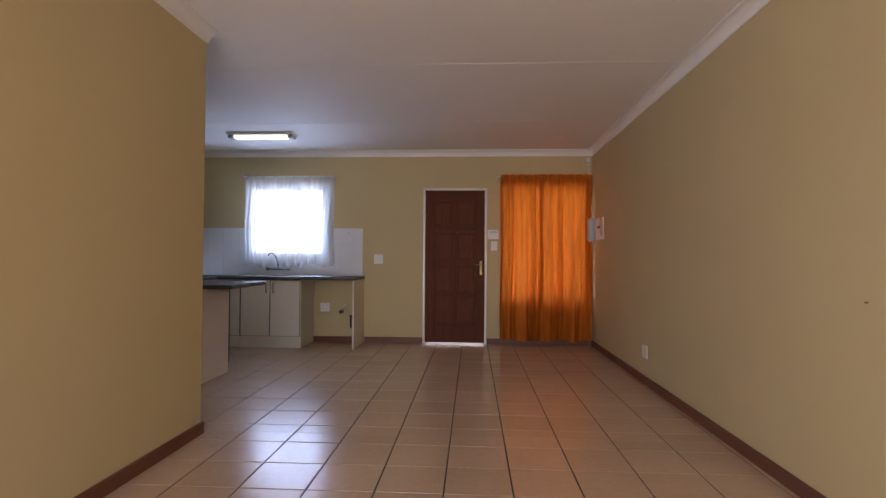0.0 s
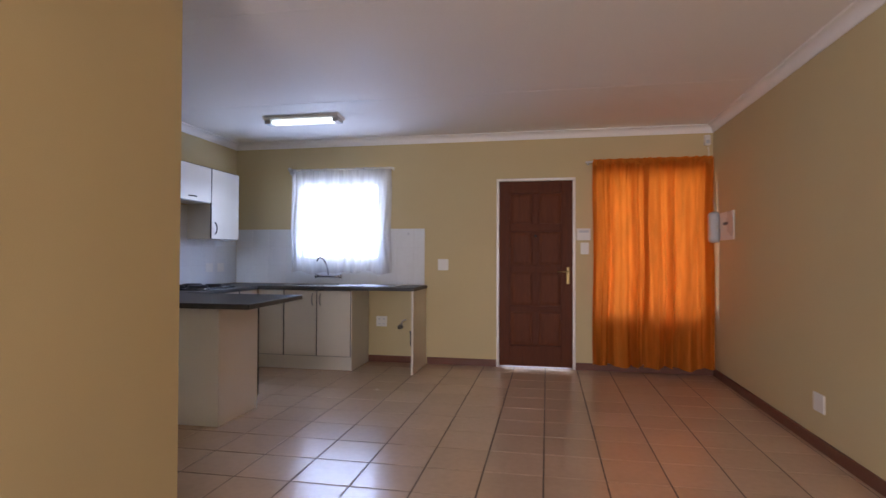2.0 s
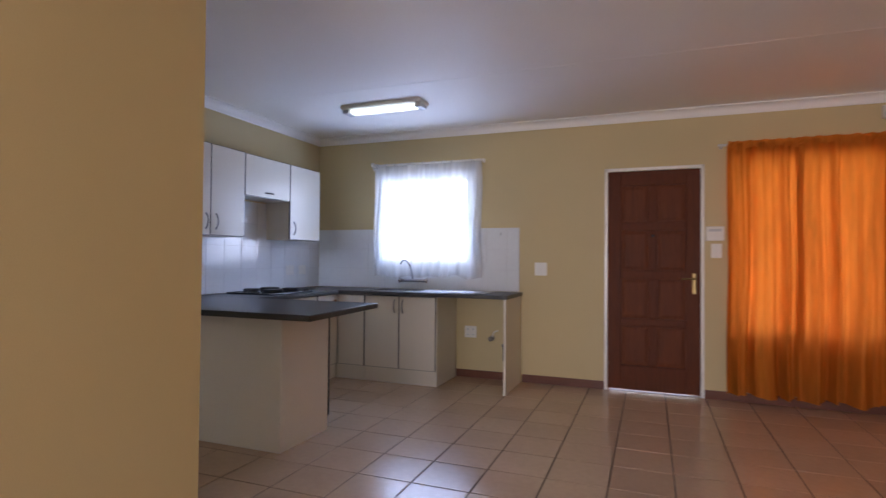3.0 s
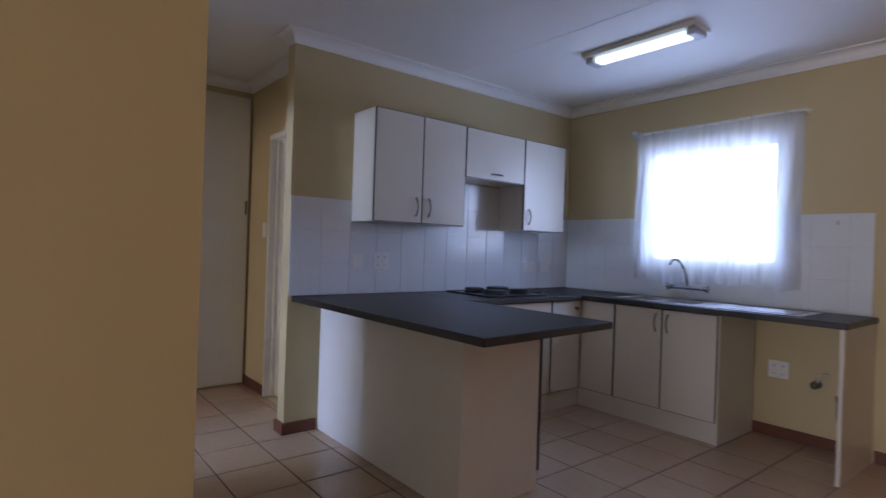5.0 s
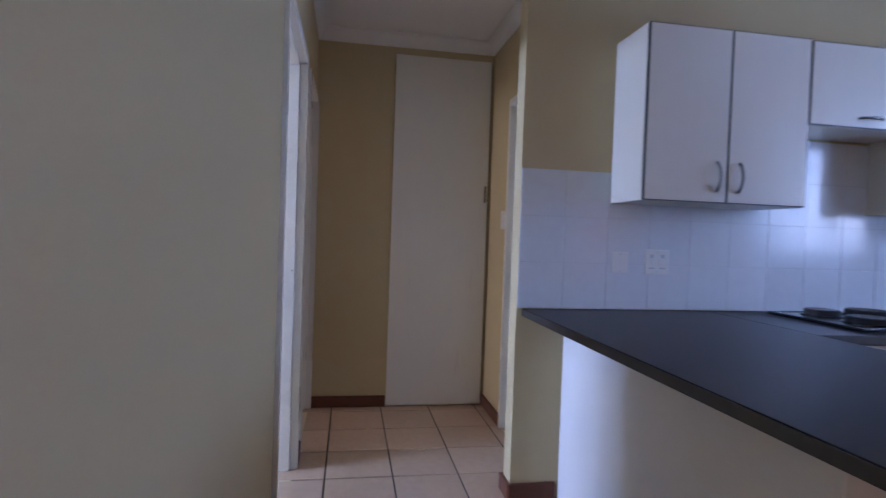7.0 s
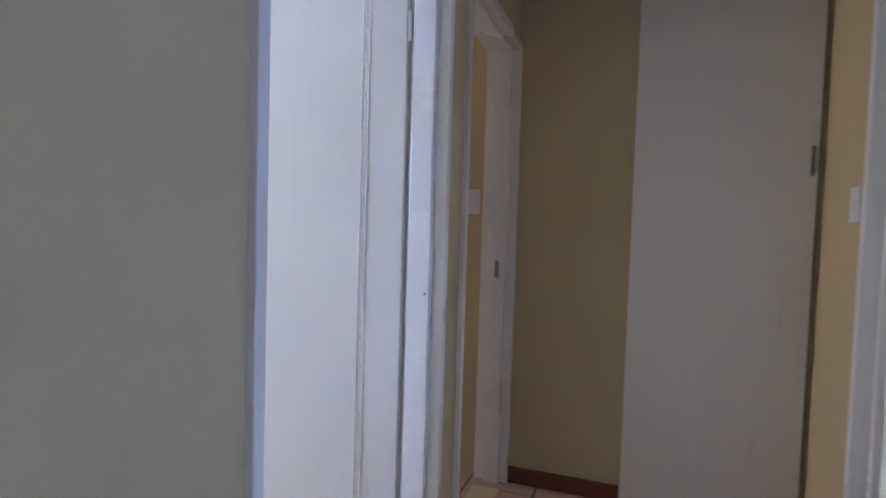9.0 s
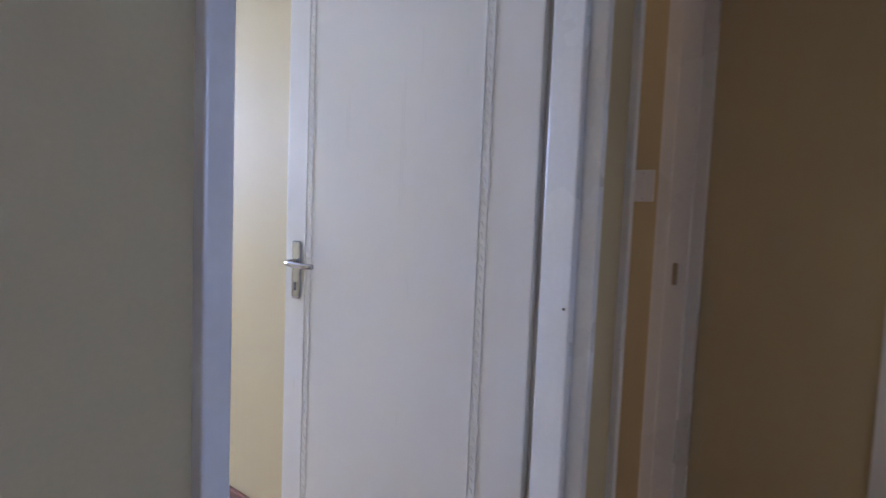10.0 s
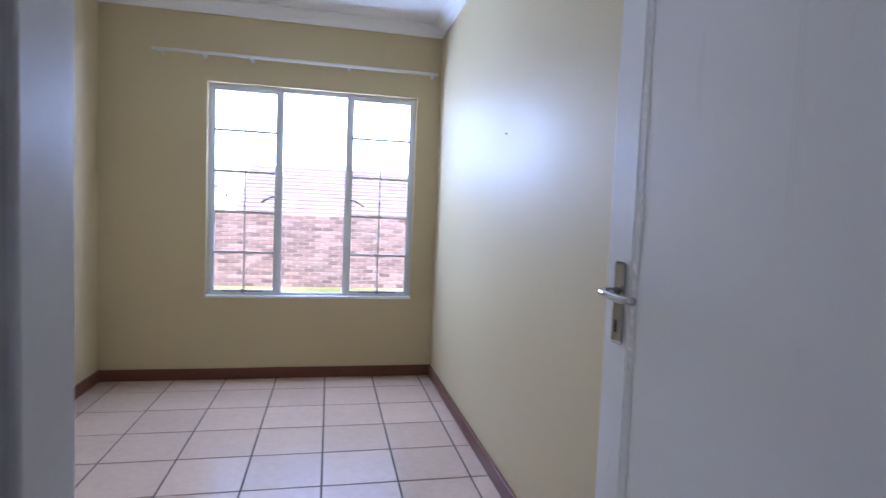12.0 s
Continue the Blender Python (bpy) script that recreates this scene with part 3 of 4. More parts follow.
# wall cupboards on the kitchen wall
XU = -3.118
WG = "wall cupboards above the hob"
u = thing("wall_cupboard", (XK, 5.95, 1.41), "cream two-door wall cupboard with bowed handles", "cupboard", WG)
part("body", boxes([(XK + 0.002, XU - 0.018, 5.512, 6.303, 1.415, 2.172)], 0.002), MELA, u)
cupboard_front(u, "x", 5.512, 5.907, 1.415, 2.172, XU, (5.853, 1.53, "z"))
cupboard_front(u, "x", 5.907, 6.303, 1.415, 2.172, XU, (5.962, 1.53, "z"))
u = thing("wall_cupboard", (XK, 6.67, 1.79), "short cream wall cupboard with a lift-up flap over the hob", "cupboard", WG)
part("body", boxes([(XK + 0.002, XU - 0.018, 6.306, 6.945, 1.79, 2.168)], 0.002), MELA, u)
cupboard_front(u, "x", 6.306, 6.945, 1.79, 2.168, XU, (6.625, 1.835, "y"), "flap")
u = thing("wall_cupboard", (XK, 7.22, 1.41), "narrow cream wall cupboard beside the corner", "cupboard", WG)
part("body", boxes([(XK + 0.002, XU - 0.018, 6.948, 7.466, 1.415, 2.168)], 0.002), MELA, u)
cupboard_front(u, "x", 6.948, 7.466, 1.415, 2.168, XU, (7.005, 1.53, "z"))

# base cupboards of the sink run
BG = "base cupboards under the black worktop"
u = thing("base_cupboard", (-2.04, 7.5, 0), "cream double base cupboard under the sink", "cupboard", BG)
part("body", boxes([(-2.46, -1.692, YF + 0.019, YB - 0.002, 0.145, CARC - 0.17)], 0.002), MELA, u)
part("kickboard", box(-2.46, -1.694, YF + 0.03, YF + 0.048, 0.0, 0.145, 0.002), MELA, u)
part("side_panel", box(-1.692, -1.676, YF + 0.019, YB - 0.016, 0.0, CARC - 0.001, 0.001), MELA, u)
cupboard_front(u, "y", -2.46, -2.075, 0.148, CARC - 0.004, YF, (-2.12, 0.765, "z"))
cupboard_front(u, "y", -2.075, -1.685, 0.148, CARC - 0.004, YF, (-2.03, 0.765, "z"))
u = thing("base_cupboard", (-2.58, 7.5, 0), "cream corner base cupboard", "cupboard", BG)
part("body", boxes([(-3.36, -2.463, YF + 0.019, YB - 0.002, 0.145, CARC - 0.001)], 0.002), MELA, u)
part("kickboard", box(-2.815, -2.463, YF + 0.03, YF + 0.048, 0.0, 0.145, 0.002), MELA, u)
cupboard_front(u, "y", XF + 0.004, -2.463, 0.148, CARC - 0.004, YF)

# base cupboards of the hob run
u = thing("base_cupboard", (-3.0, 6.97, 0), "narrow cream base cupboard beside the corner with a round knob", "cupboard", BG)
part("body", boxes([(-3.36, XF - 0.019, 6.935, YF + 0.015, 0.145, CARC - 0.001)], 0.002), MELA, u)
part("kickboard", box(XF - 0.048, XF - 0.03, 6.935, YF + 0.03, 0.0, 0.145, 0.002), MELA, u)
d = cupboard_front(u, "x", 6.94, YF - 0.004, 0.148, CARC - 0.004, XF)
bm = cyl((XF, 7.22, 0.80), (XF + 0.014, 7.22, 0.80), 0.006)
bmesh.ops.create_uvsphere(bm, u_segments=14, v_segments=8, radius=0.016, matrix=Matrix.Translation((XF + 0.022, 7.22, 0.80)))
part("knob", bm, mat("brown_knob", (0.3, 0.15, 0.07), 0.4), d, "round brown wooden knob", True)
u = thing("base_cupboard", (-3.0, 6.46, 0), "cream base cupboard below the hob", "cupboard", BG)
part("body", boxes([(-3.36, XF - 0.019, 6.07, 6.932, 0.145, CARC - 0.001)], 0.002), MELA, u)
part("kickboard", box(XF - 0.048, XF - 0.03, 6.07, 6.932, 0.0, 0.145, 0.002), MELA, u)
cupboard_front(u, "x", 6.08, 6.932, 0.148, 0.70, XF, (6.5, 0.6, "y"))
cupboard_front(u, "x", 6.08, 6.932, 0.704, CARC - 0.004, XF, None, "control_panel")

# peninsula
PX, PY0, PY1 = -1.575, 5.093, 6.042
u = thing("peninsula_base", (-2.6, 5.55, 0), "white plastered base below the breakfast counter", "counter base")
part("front_panel", box(XK + 0.004, -1.93, 5.30, 5.42, 0.0, CARC - 0.001, 0.003), PLASTER, u)
part("end_panel", box(-2.03, -1.932, 5.42, 5.835, 0.0, CARC - 0.001, 0.003), PLASTER, u)
u = thing("base_cupboard", (-2.6, 5.7, 0), "cream peninsula cupboard facing the kitchen", "cupboard", BG)
part("body", boxes([(-3.36, -2.033, 5.422, 5.80, 0.145, CARC - 0.001)], 0.002), MELA, u)
part("kickboard", box(-2.77, -2.05, 5.76, 5.778, 0.0, 0.145, 0.002), MELA, u)
for k in range(2):
    a = -2.75 + k * 0.405
    dd = part("door", box(a, a + 0.4, 5.802, 5.836, 0.12, CARC - 0.004, 0.001), MELA, u)
    part("edging", boxes([(a + 0.4, a + 0.404, 5.802, 5.838, 0.12, CARC - 0.004)]), EDGE, dd, "dark edging strip")
part("edge_strip", box(-2.032, -1.929, 5.837, 5.852, 0.10, CARC - 0.004, 0.001), EDGE, u, "dark edge of the cupboard side")


def worktop(name, x0, x1, y0, y1, lab, bands, hole=None):
    """A laminate slab with its edge bands; bands names the sides that show."""
    ob = thing(name, ((x0 + x1) / 2, (y0 + y1) / 2, TOPZ - TH), lab, "worktop")
    e = 0.0025
    if hole:
        a, b, c, d = hole
        slab = boxes([(x0, a, y0, y1, TOPZ - TH, TOPZ), (b, x1, y0, y1, TOPZ - TH, TOPZ), (a, b, y0, c, TOPZ - TH, TOPZ), (a, b, d, y1, TOPZ - TH, TOPZ)])
    else:
        slab = box(x0, x1, y0, y1, TOPZ - TH, TOPZ, 0.0025)
    part("slab", slab, TOPM, ob)
    sides = {"-y": (x0 + 0.003, x1 - 0.003, y0 - e, y0 + 0.002), "+y": (x0 + 0.003, x1 - 0.003, y1 - 0.002, y1 + e), "+x": (x1 - 0.002, x1 + e, y0 + 0.003, y1 - 0.003)}
    for k in bands:
        a, b, c, d = sides[k]
        part("edge_band", box(a, b, c, d, TOPZ - TH + 0.003, TOPZ - 0.003, 0.001), EDGE, ob, "dark edge band")
    return ob


counter = worktop("breakfast_counter", XK + 0.002, PX, PY0, PY1, "black laminate breakfast counter overhanging its base", ("-y", "+x"))
# its free end is cut slightly on the slant
for ob in counter.children:
    for v in ob.data.vertices:
        w = v.co.x + PLACE[counter.name].translation.x
        if w > PX - 0.2:
            v.co.x -= 0.068 * (v.co.y + PLACE[counter.name].translation.y - PY0) / (PY1 - PY0)
worktop("worktop", XK + 0.002, XF + 0.025, PY1 + 0.003, YF - 0.03, "black laminate worktop around the hob", ("+x",))
worktop("worktop", XK + 0.002, -0.975, YF - 0.027, YB - 0.002, "black laminate worktop with an inset steel sink", ("-y", "+x"), (-2.468, -1.912, 7.392, 7.738))
u = thing("worktop_end_panel", (-0.995, 7.55, 0), "white end panel carrying the worktop", "panel")
part("panel", box(-1.002, -0.982, 7.262, YB - 0.016, 0.0, TOPZ - TH - 0.001, 0.001), MELA, u)
part("edging", box(-1.0025, -0.9815, 7.258, 7.264, 0.0, TOPZ - TH - 0.001), MELA, u, "cream edging strip")

# hob with four solid plates
hob = thing("hob", (-3.065, 6.64, TOPZ), "black electric hob with four solid plates", "hob")
part("tray", boxes([(-3.315, -2.825, 6.32, 6.92, TOPZ, TOPZ + 0.012)], 0.004), BLACKI, hob)
part("rim", boxes([(-3.32, -3.307, 6.315, 6.925, TOPZ, TOPZ + 0.016), (-2.833, -2.82, 6.315, 6.925, TOPZ, TOPZ + 0.016), (-3.307, -2.833, 6.315, 6.328, TOPZ, TOPZ + 0.016), (-3.307, -2.833, 6.912, 6.925, TOPZ, TOPZ + 0.016)], 0.003), BLACKI, hob, "raised black rim")
for px, py, r in ((-3.195, 6.5, 0.075), (-2.955, 6.5, 0.09), (-3.195, 6.75, 0.09), (-2.955, 6.75, 0.075)):
    bm = cyl((px, py, TOPZ + 0.012), (px, py, TOPZ + 0.04), r, seg=32)
    bm_cyl(bm, (px, py, TOPZ + 0.04), (px, py, TOPZ + 0.043), r * 0.93, seg=32)
    pl = part("plate", bm, IRON, hob, "raised cast iron plate")
    part("ring", cyl((px, py, TOPZ + 0.012), (px, py, TOPZ + 0.018), r + 0.012, seg=32), BLACKI, pl)
for k in range(4):
    part("knob", cyl((-2.86, 6.84 + k * 0.018, TOPZ + 0.012), (-2.86, 6.84 + k * 0.018, TOPZ + 0.03), 0.008), DARKP, hob)

# sink
sk_ = thing("kitchen_sink", (-1.95, 7.59, TOPZ), "stainless steel drop-in sink with a draining board", "sink")
part("drainer", boxes([(-1.91, -1.23, 7.36, 7.77, TOPZ, TOPZ + 0.006), (-2.51, -1.91, 7.36, 7.39, TOPZ, TOPZ + 0.006), (-2.51, -1.91, 7.74, 7.77, TOPZ, TOPZ + 0.006), (-2.51, -2.47, 7.39, 7.74, TOPZ, TOPZ + 0.006)], 0.002), STEEL, sk_)
part("bowl", boxes([(-2.467, -1.913, 7.393, 7.737, TOPZ - 0.145, TOPZ - 0.142), (-2.467, -2.465, 7.393, 7.737, TOPZ - 0.142, TOPZ + 0.005), (-1.915, -1.913, 7.393, 7.737, TOPZ - 0.142, TOPZ + 0.005), (-2.465, -1.915, 7.393, 7.395, TOPZ - 0.142, TOPZ + 0.005), (-2.465, -1.915, 7.735, 7.737, TOPZ - 0.142, TOPZ + 0.005)]), STEEL, sk_, "deep steel bowl")
part("waste", cyl((-2.19, 7.565, TOPZ - 0.142), (-2.19, 7.565, TOPZ - 0.139), 0.04), CHROME, sk_, "chrome waste", True)
for k in range(7):
    part("drain_rib", box(-1.8, -1.29, 7.42 + k * 0.045, 7.435 + k * 0.045, TOPZ + 0.006, TOPZ + 0.010, 0.002), STEEL, sk_)

# wall-mounted mixer tap
tap = thing("mixer_tap", (-2.16, YB, 1.0), "chrome wall-mounted sink mixer with a swan neck", "tap")
YT = YB - 0.075
part("body", pipe([(-2.295, YT, 1.0), (-2.24, YT, 1.0), (-2.16, YT, 1.0), (-2.08, YT, 1.0), (-2.025, YT, 1.0)], 0.016), CHROME, tap, smooth=True)
for tx in (-2.26, -2.06):
    part("wall_union", cyl((tx, YT, 1.0), (tx, YB - 0.008, 1.0), 0.013), CHROME, tap, smooth=True)
for tx, s in ((-2.295, -1), (-2.025, 1)):
    kn = part("tap_head", cyl((tx, YT, 1.0), (tx + s * 0.022, YT, 1.0), 0.02, 0.022), CHROME, tap, smooth=True)
    part("cross_handle", boxes([(tx + s * 0.022, tx + s * 0.034, YT - 0.03, YT + 0.03, 0.994, 1.006), (tx + s * 0.022, tx + s * 0.034, YT - 0.006, YT + 0.006, 0.97, 1.03)], 0.003), CHROME, kn)
pts = []
for k in range(0, 15):
    u = k / 14
    reach = 0.135 * u ** 1.6 if u < 0.75 else 0.085 + 0.045 * (u - 0.75) / 0.25
    pts.append((-2.16 - reach, YT - reach * 0.3, 1.005 + 0.215 * math.sin(min(1.0, u / 0.8) * math.pi / 2) - (0.045 * ((u - 0.8) / 0.2) ** 2 if u > 0.8 else 0)))
# the spout's backlit silhouette is put into its darker metal colour
part("spout", pipe(pts, 0.0095, 12), CHROMEB, tap, smooth=True)


# ---- wall tiles ----
def wall_tiles(name, origin, along, normal, length, rows, lab):
    """Glazed tiles in rows of 0.218 above the worktop, each a mesh of its own over a grout bed."""
    ob = thing(name, origin, lab, "tiling", kind="structure")
    P, G, D = 0.218, 0.0022, 0.006
    o, al, nn = Vector(origin), Vector(along), Vector(normal)
    a, b = o, o + al * length + Vector((0, 0, rows * P)) + nn * 0.004
    part("grout", box(a.x, b.x, a.y, b.y, a.z, b.z), WGROUT, ob)
    cache = {}
    n = math.ceil(length / P - 0.05)
    for i in range(n):
        w = min(P, length - i * P)
        if w < 0.01:
            continue
        key = round(w, 3)
        if key not in cache:
            v = Vector((0, 0, 0)) + al * (w - G) + Vector((0, 0, P - G)) + nn * D
            cache[key] = mesh_of("wall_tile", box(0, v.x, 0, v.y, 0, v.z, 0.0012), WTILE)
        for r in range(rows):
            t = new("wall_tile", cache[key])
            t.parent = ob
            t.location = al * (i * P + G / 2) + Vector((0, 0, r * P + G / 2)) + nn * 0.001
            t.rotation_euler = [random.uniform(-0.0015, 0.0015) for _ in range(3)]


wall_tiles("tiles_kitchen_wall", (XK, YNIB + 0.002, TOPZ + 0.002), (0, 1, 0), (1, 0, 0), YB - YNIB - 0.004, 3, "white glazed tile splashback above the worktop")
wall_tiles("tiles_hob_recess", (XK, YNIB + 0.002 + 6 * 0.218, TOPZ + 0.002 + 3 * 0.218), (0, 1, 0), (1, 0, 0), 0.615, 1, "white glazed tile row above the hob")
for a, b, rows in ((XK + 0.01, KW[0], 3), (KW[0] + 0.001, KW[1] - 0.001, 1), (KW[1], -1.005, 3)):
    wall_tiles("tiles_front_wall", (a, YB, TOPZ + 0.002), (1, 0, 0), (0, -1, 0), b - a, rows, "white glazed tile splashback behind the sink")


# ---- curtains ----
def curtain(x0, x1, ztop, zbot, y, waves, amp, seed, lean=0.0, span=(0.0, 1.0), drop=(0.0, 1.0), hem=0.012, ragged=0.0):
    rnd = random.Random(seed)
    ph = [rnd.uniform(0, 6.28) for _ in range(6)]
    nu = max(8, int(170 * (span[1] - span[0])))
    nv = max(4, int(46 * (drop[1] - drop[0])))
    bm = bmesh.new()
    grid = []
    for j in range(nv + 1):
        v = drop[0] + (drop[1] - drop[0]) * j / nv
        row = []
        for i in range(nu + 1):
            s = span[0] + (span[1] - span[0]) * i / nu
            flow = s + 0.03 * math.sin(3.1 * v + ph[3] + s * 7) * v + 0.035 * math.sin(11 * s + ph[5])
            d = amp * (0.45 + 0.75 * v) * (math.sin(waves * math.tau * flow + ph[0] + 1.3 * math.sin(5 * flow + ph[1])) + 0.38 * math.sin(waves * 2.3 * math.tau * flow + ph[2] + 1.4 * v) + 0.1 * math.sin(waves * 4.7 * math.tau * flow + ph[4] - 2 * v))
            gather = 0.006 * math.sin(waves * 5 * math.tau * s + ph[4]) * max(0, 1 - v * 8)
            x = x0 + (x1 - x0) * s + lean * v * (s - 0.5) + 0.006 * math.sin(9 * v + ph[5])
            z = ztop - (ztop - zbot) * v + hem * math.sin(waves * math.tau * s * 0.5 + ph[2]) * (v ** 6) + ragged * v * math.sin(13 * s + ph[1]) * math.sin(5 * s + ph[0]) + (0.006 * math.sin(waves * 1.3 * math.tau * s + ph[4] + 2 * math.sin(7 * s)) if v == 0 else 0)
            row.append(bm.verts.new((x, y + d + gather, z)))
        grid.append(row)
    for j in range(nv):
        for i in range(nu):
            bm.faces.new((grid[j][i], grid[j][i + 1], grid[j + 1][i + 1], grid[j + 1][i]))
    return bm


def rod(name, x0, x1, y, z, lab, brackets):
    ob = thing(name, ((x0 + x1) / 2, y, z), lab, "curtain rail")
    part("rail", cyl((x0, y, z), (x1, y, z), 0.011, seg=14), PLAST, ob, smooth=True)
    for b in brackets:
        part("bracket", boxes([(b - 0.008, b + 0.008, min(y, brackets[b]), max(y, brackets[b]), z - 0.018, z - 0.008), (b - 0.01, b + 0.01, brackets[b] - 0.004, brackets[b] + 0.004, z - 0.02, z + 0.016)], 0.002), PLAST, ob)
    return ob


rod("curtain_rail", 0.80, 2.09, YB - 0.075, 2.265, "white curtain rail above the front window", {0.83: YB, 2.06: YB})
rod("curtain_rail", -2.68, -1.375, YB - 0.06, 2.27, "white curtain rail above the kitchen window", {-2.665: YB, -1.385: YB})
rod("curtain_rail", -3.885, -1.985, YBW + 0.07, 2.225, "bare white curtain rail above the bedroom window", {-3.85: YBW, -3.25: YBW, -2.6: YBW, -2.3: YBW, -2.02: YBW})
CG = "orange curtains at the front window"
for i, (a, b) in enumerate(((0.875, 1.44), (1.40, 2.075))):
    c = thing("curtain", ((a + b) / 2, YB - 0.075, 0.04), "orange unlined curtain hanging to the floor, closed", "curtain", CG)
    cy = YB - 0.095 - 0.02 * i
    part("cloth", curtain(a, b, 2.265, 0.075, cy, 2.7 + 0.5 * i, 0.055, 11 + i), ORANGEC, c, smooth=True)
    for nm, sp, dr in (("side_hem", (0.0, 0.07), (0.0, 1.0)), ("side_hem", (0.93, 1.0), (0.0, 1.0)), ("bottom_hem", (0.07, 0.93), (0.95, 1.0)), ("heading_tape", (0.0, 1.0), (0.0, 0.045))):
        part(nm, curtain(a, b, 2.265, 0.075, cy + 0.004, 2.7 + 0.5 * i, 0.055, 11 + i, span=sp, drop=dr), ORANGEC, c, smooth=True)
    part("heading", curtain(a, b, 2.287, 2.22, YB - 0.108 - 0.012 * i, 5, 0.012, 31 + i), ORANGEC, c, "gathered heading", True)
c = thing("net_curtain", (-2.02, YB - 0.06, 1.03), "white net curtain across the kitchen window", "curtain")
part("cloth", curtain(-2.645, -1.395, 2.28, 1.04, YB - 0.062, 9, 0.013, 5, ragged=0.016), NETC, c, smooth=True)
part("side_hem", curtain(-2.645, -1.395, 2.28, 1.04, YB - 0.058, 9, 0.013, 5, span=(0.0, 0.06), ragged=0.016), NETC, c, smooth=True)
part("side_hem", curtain(-2.645, -1.395, 2.28, 1.04, YB - 0.058, 9, 0.013, 5, span=(0.9, 1.0), ragged=0.016), NETC, c, smooth=True)
kb = bmesh.new()
krnd = random.Random(8)
for k in range(7):
    bmesh.ops.create_icosphere(kb, subdivisions=2, radius=krnd.uniform(0.018, 0.032), matrix=Matrix.Translation((-2.645 + krnd.uniform(-0.02, 0.04), YB - 0.075 + krnd.uniform(-0.02, 0.02), 2.26 + krnd.uniform(-0.035, 0.02))))
part("knot", kb, NETC, c, "end bunched in a knot on the rail", True)


# ---- electrical fittings ----
def plate(name, x, y, z, w, h, face, lab, cat, rockers=1, d=0.010, sock=False):
    """A wall plate. face: direction that it looks, one of '-y', '+y', '-x', '+x'."""
    ob = thing(name, (x, y, z), lab, cat)
    s = -1 if face[0] == "-" else 1

    def bx(u0, u1, v0, v1, d0, d1, bev=0.0):
        if face[1] == "y":
            return box(x + u0, x + u1, y + s * d0, y + s * d1, z + v0, z + v1, bev)
        return box(x + s * d0, x + s * d1, y + u0, y + u1, z + v0, z + v1, bev)

    part("cover", bx(-w / 2, w / 2, -h / 2, h / 2, 0.0, d, 0.003), PLAST, ob)
    for k in range(rockers):
        u = (k - (rockers - 1) / 2) * w * 0.3
        r = part("rocker", bx(u - w * 0.1, u + w * 0.1, -h * 0.12, h * 0.16, d, d + 0.004, 0.0015), PLAST, ob)
    if sock:
        for u in (-w * 0.22, w * 0.22):
            part("socket_hole", bx(u - 0.009, u + 0.009, h * 0.16, h * 0.3, d, d + 0.0012), GREYP, ob)
            part("socket_hole", bx(u - 0.016, u + 0.016, -h * 0.28, -h * 0.22, d, d + 0.0012), GREYP, ob)
    for v in (-h * 0.4, h * 0.4):
        part("screw", bx(-0.003, 0.003, v - 0.003, v + 0.003, d, d + 0.001), GREYP, ob)
    return ob


plate("light_switch", -1.365, YW - SKEW * 0.935, 1.29, 0.07, 0.125, "+y", "white light switch plate on the khaki wall", "switch", 1, d=0.006)
plate("wall_switch", -0.785, YB, 1.143, 0.122, 0.13, "-y", "white isolator switch plate beside the worktop", "switch", 1)
plate("light_switch", 0.795, YB, 1.33, 0.087, 0.127, "-y", "white light switch below the alarm keypad", "switch", 1)
plate("wall_socket", -1.52, YB, 0.475, 0.13, 0.12, "-y", "white socket plate below the worktop", "socket", 1, sock=True)
plate("wall_socket", XR, 5.66, 0.30, 0.14, 0.118, "-x", "white blank plate low on the wall", "socket", 0)
plate("wall_socket", XK + 0.007, 5.765, 1.14, 0.13, 0.12, "+x", "white double socket on the splashback", "socket", 2, d=0.005, sock=True)
plate("wall_switch", XK + 0.007, 5.57, 1.133, 0.085, 0.1, "+x", "white cover plate on the splashback", "switch", 0, d=0.005)
plate("wall_socket", XK + 0.007, 7.34, 1.1, 0.13, 0.1, "+x", "white socket in the kitchen corner", "socket", 0, d=0.005)
plate("wall_socket", XK + 0.007, 7.56, 1.1, 0.13, 0.1, "+x", "white cover plate in the kitchen corner", "socket", 0, d=0.005)
plate("light_switch", -4.45, YN, 1.35, 0.08, 0.12, "-y", "white light switch in the passage", "switch", 1)
plate("light_switch", XEND, 3.83, 1.36, 0.08, 0.12, "+x", "white light switch inside the second room", "switch", 1)

kp = thing("alarm_keypad", (0.782, YB, 1.485), "white alarm keypad with a grey display", "keypad")
part("body", box(0.707, 0.857, YB - 0.028, YB, 1.42, 1.55, 0.006), PLAST, kp)
part("display", box(0.73, 0.835, YB - 0.0295, YB - 0.027, 1.503, 1.527, 0.001), GREYP, kp, "grey display strip")
part("flap", box(0.713, 0.851, YB - 0.034, YB - 0.027, 1.42, 1.465, 0.003), PLAST, kp)
pir = thing("alarm_sensor", (2.045, YB - 0.03, 2.47), "small white alarm sensor in the corner under the cornice", "sensor")
bm = box(2.015, 2.075, YB - 0.045, YB, 2.415, 2.525, 0.012)
part("body", bm, PLAST, pir)
part("lens", box(2.025, 2.065, YB - 0.047, YB - 0.04, 2.43, 2.47, 0.004), GREYP, pir)

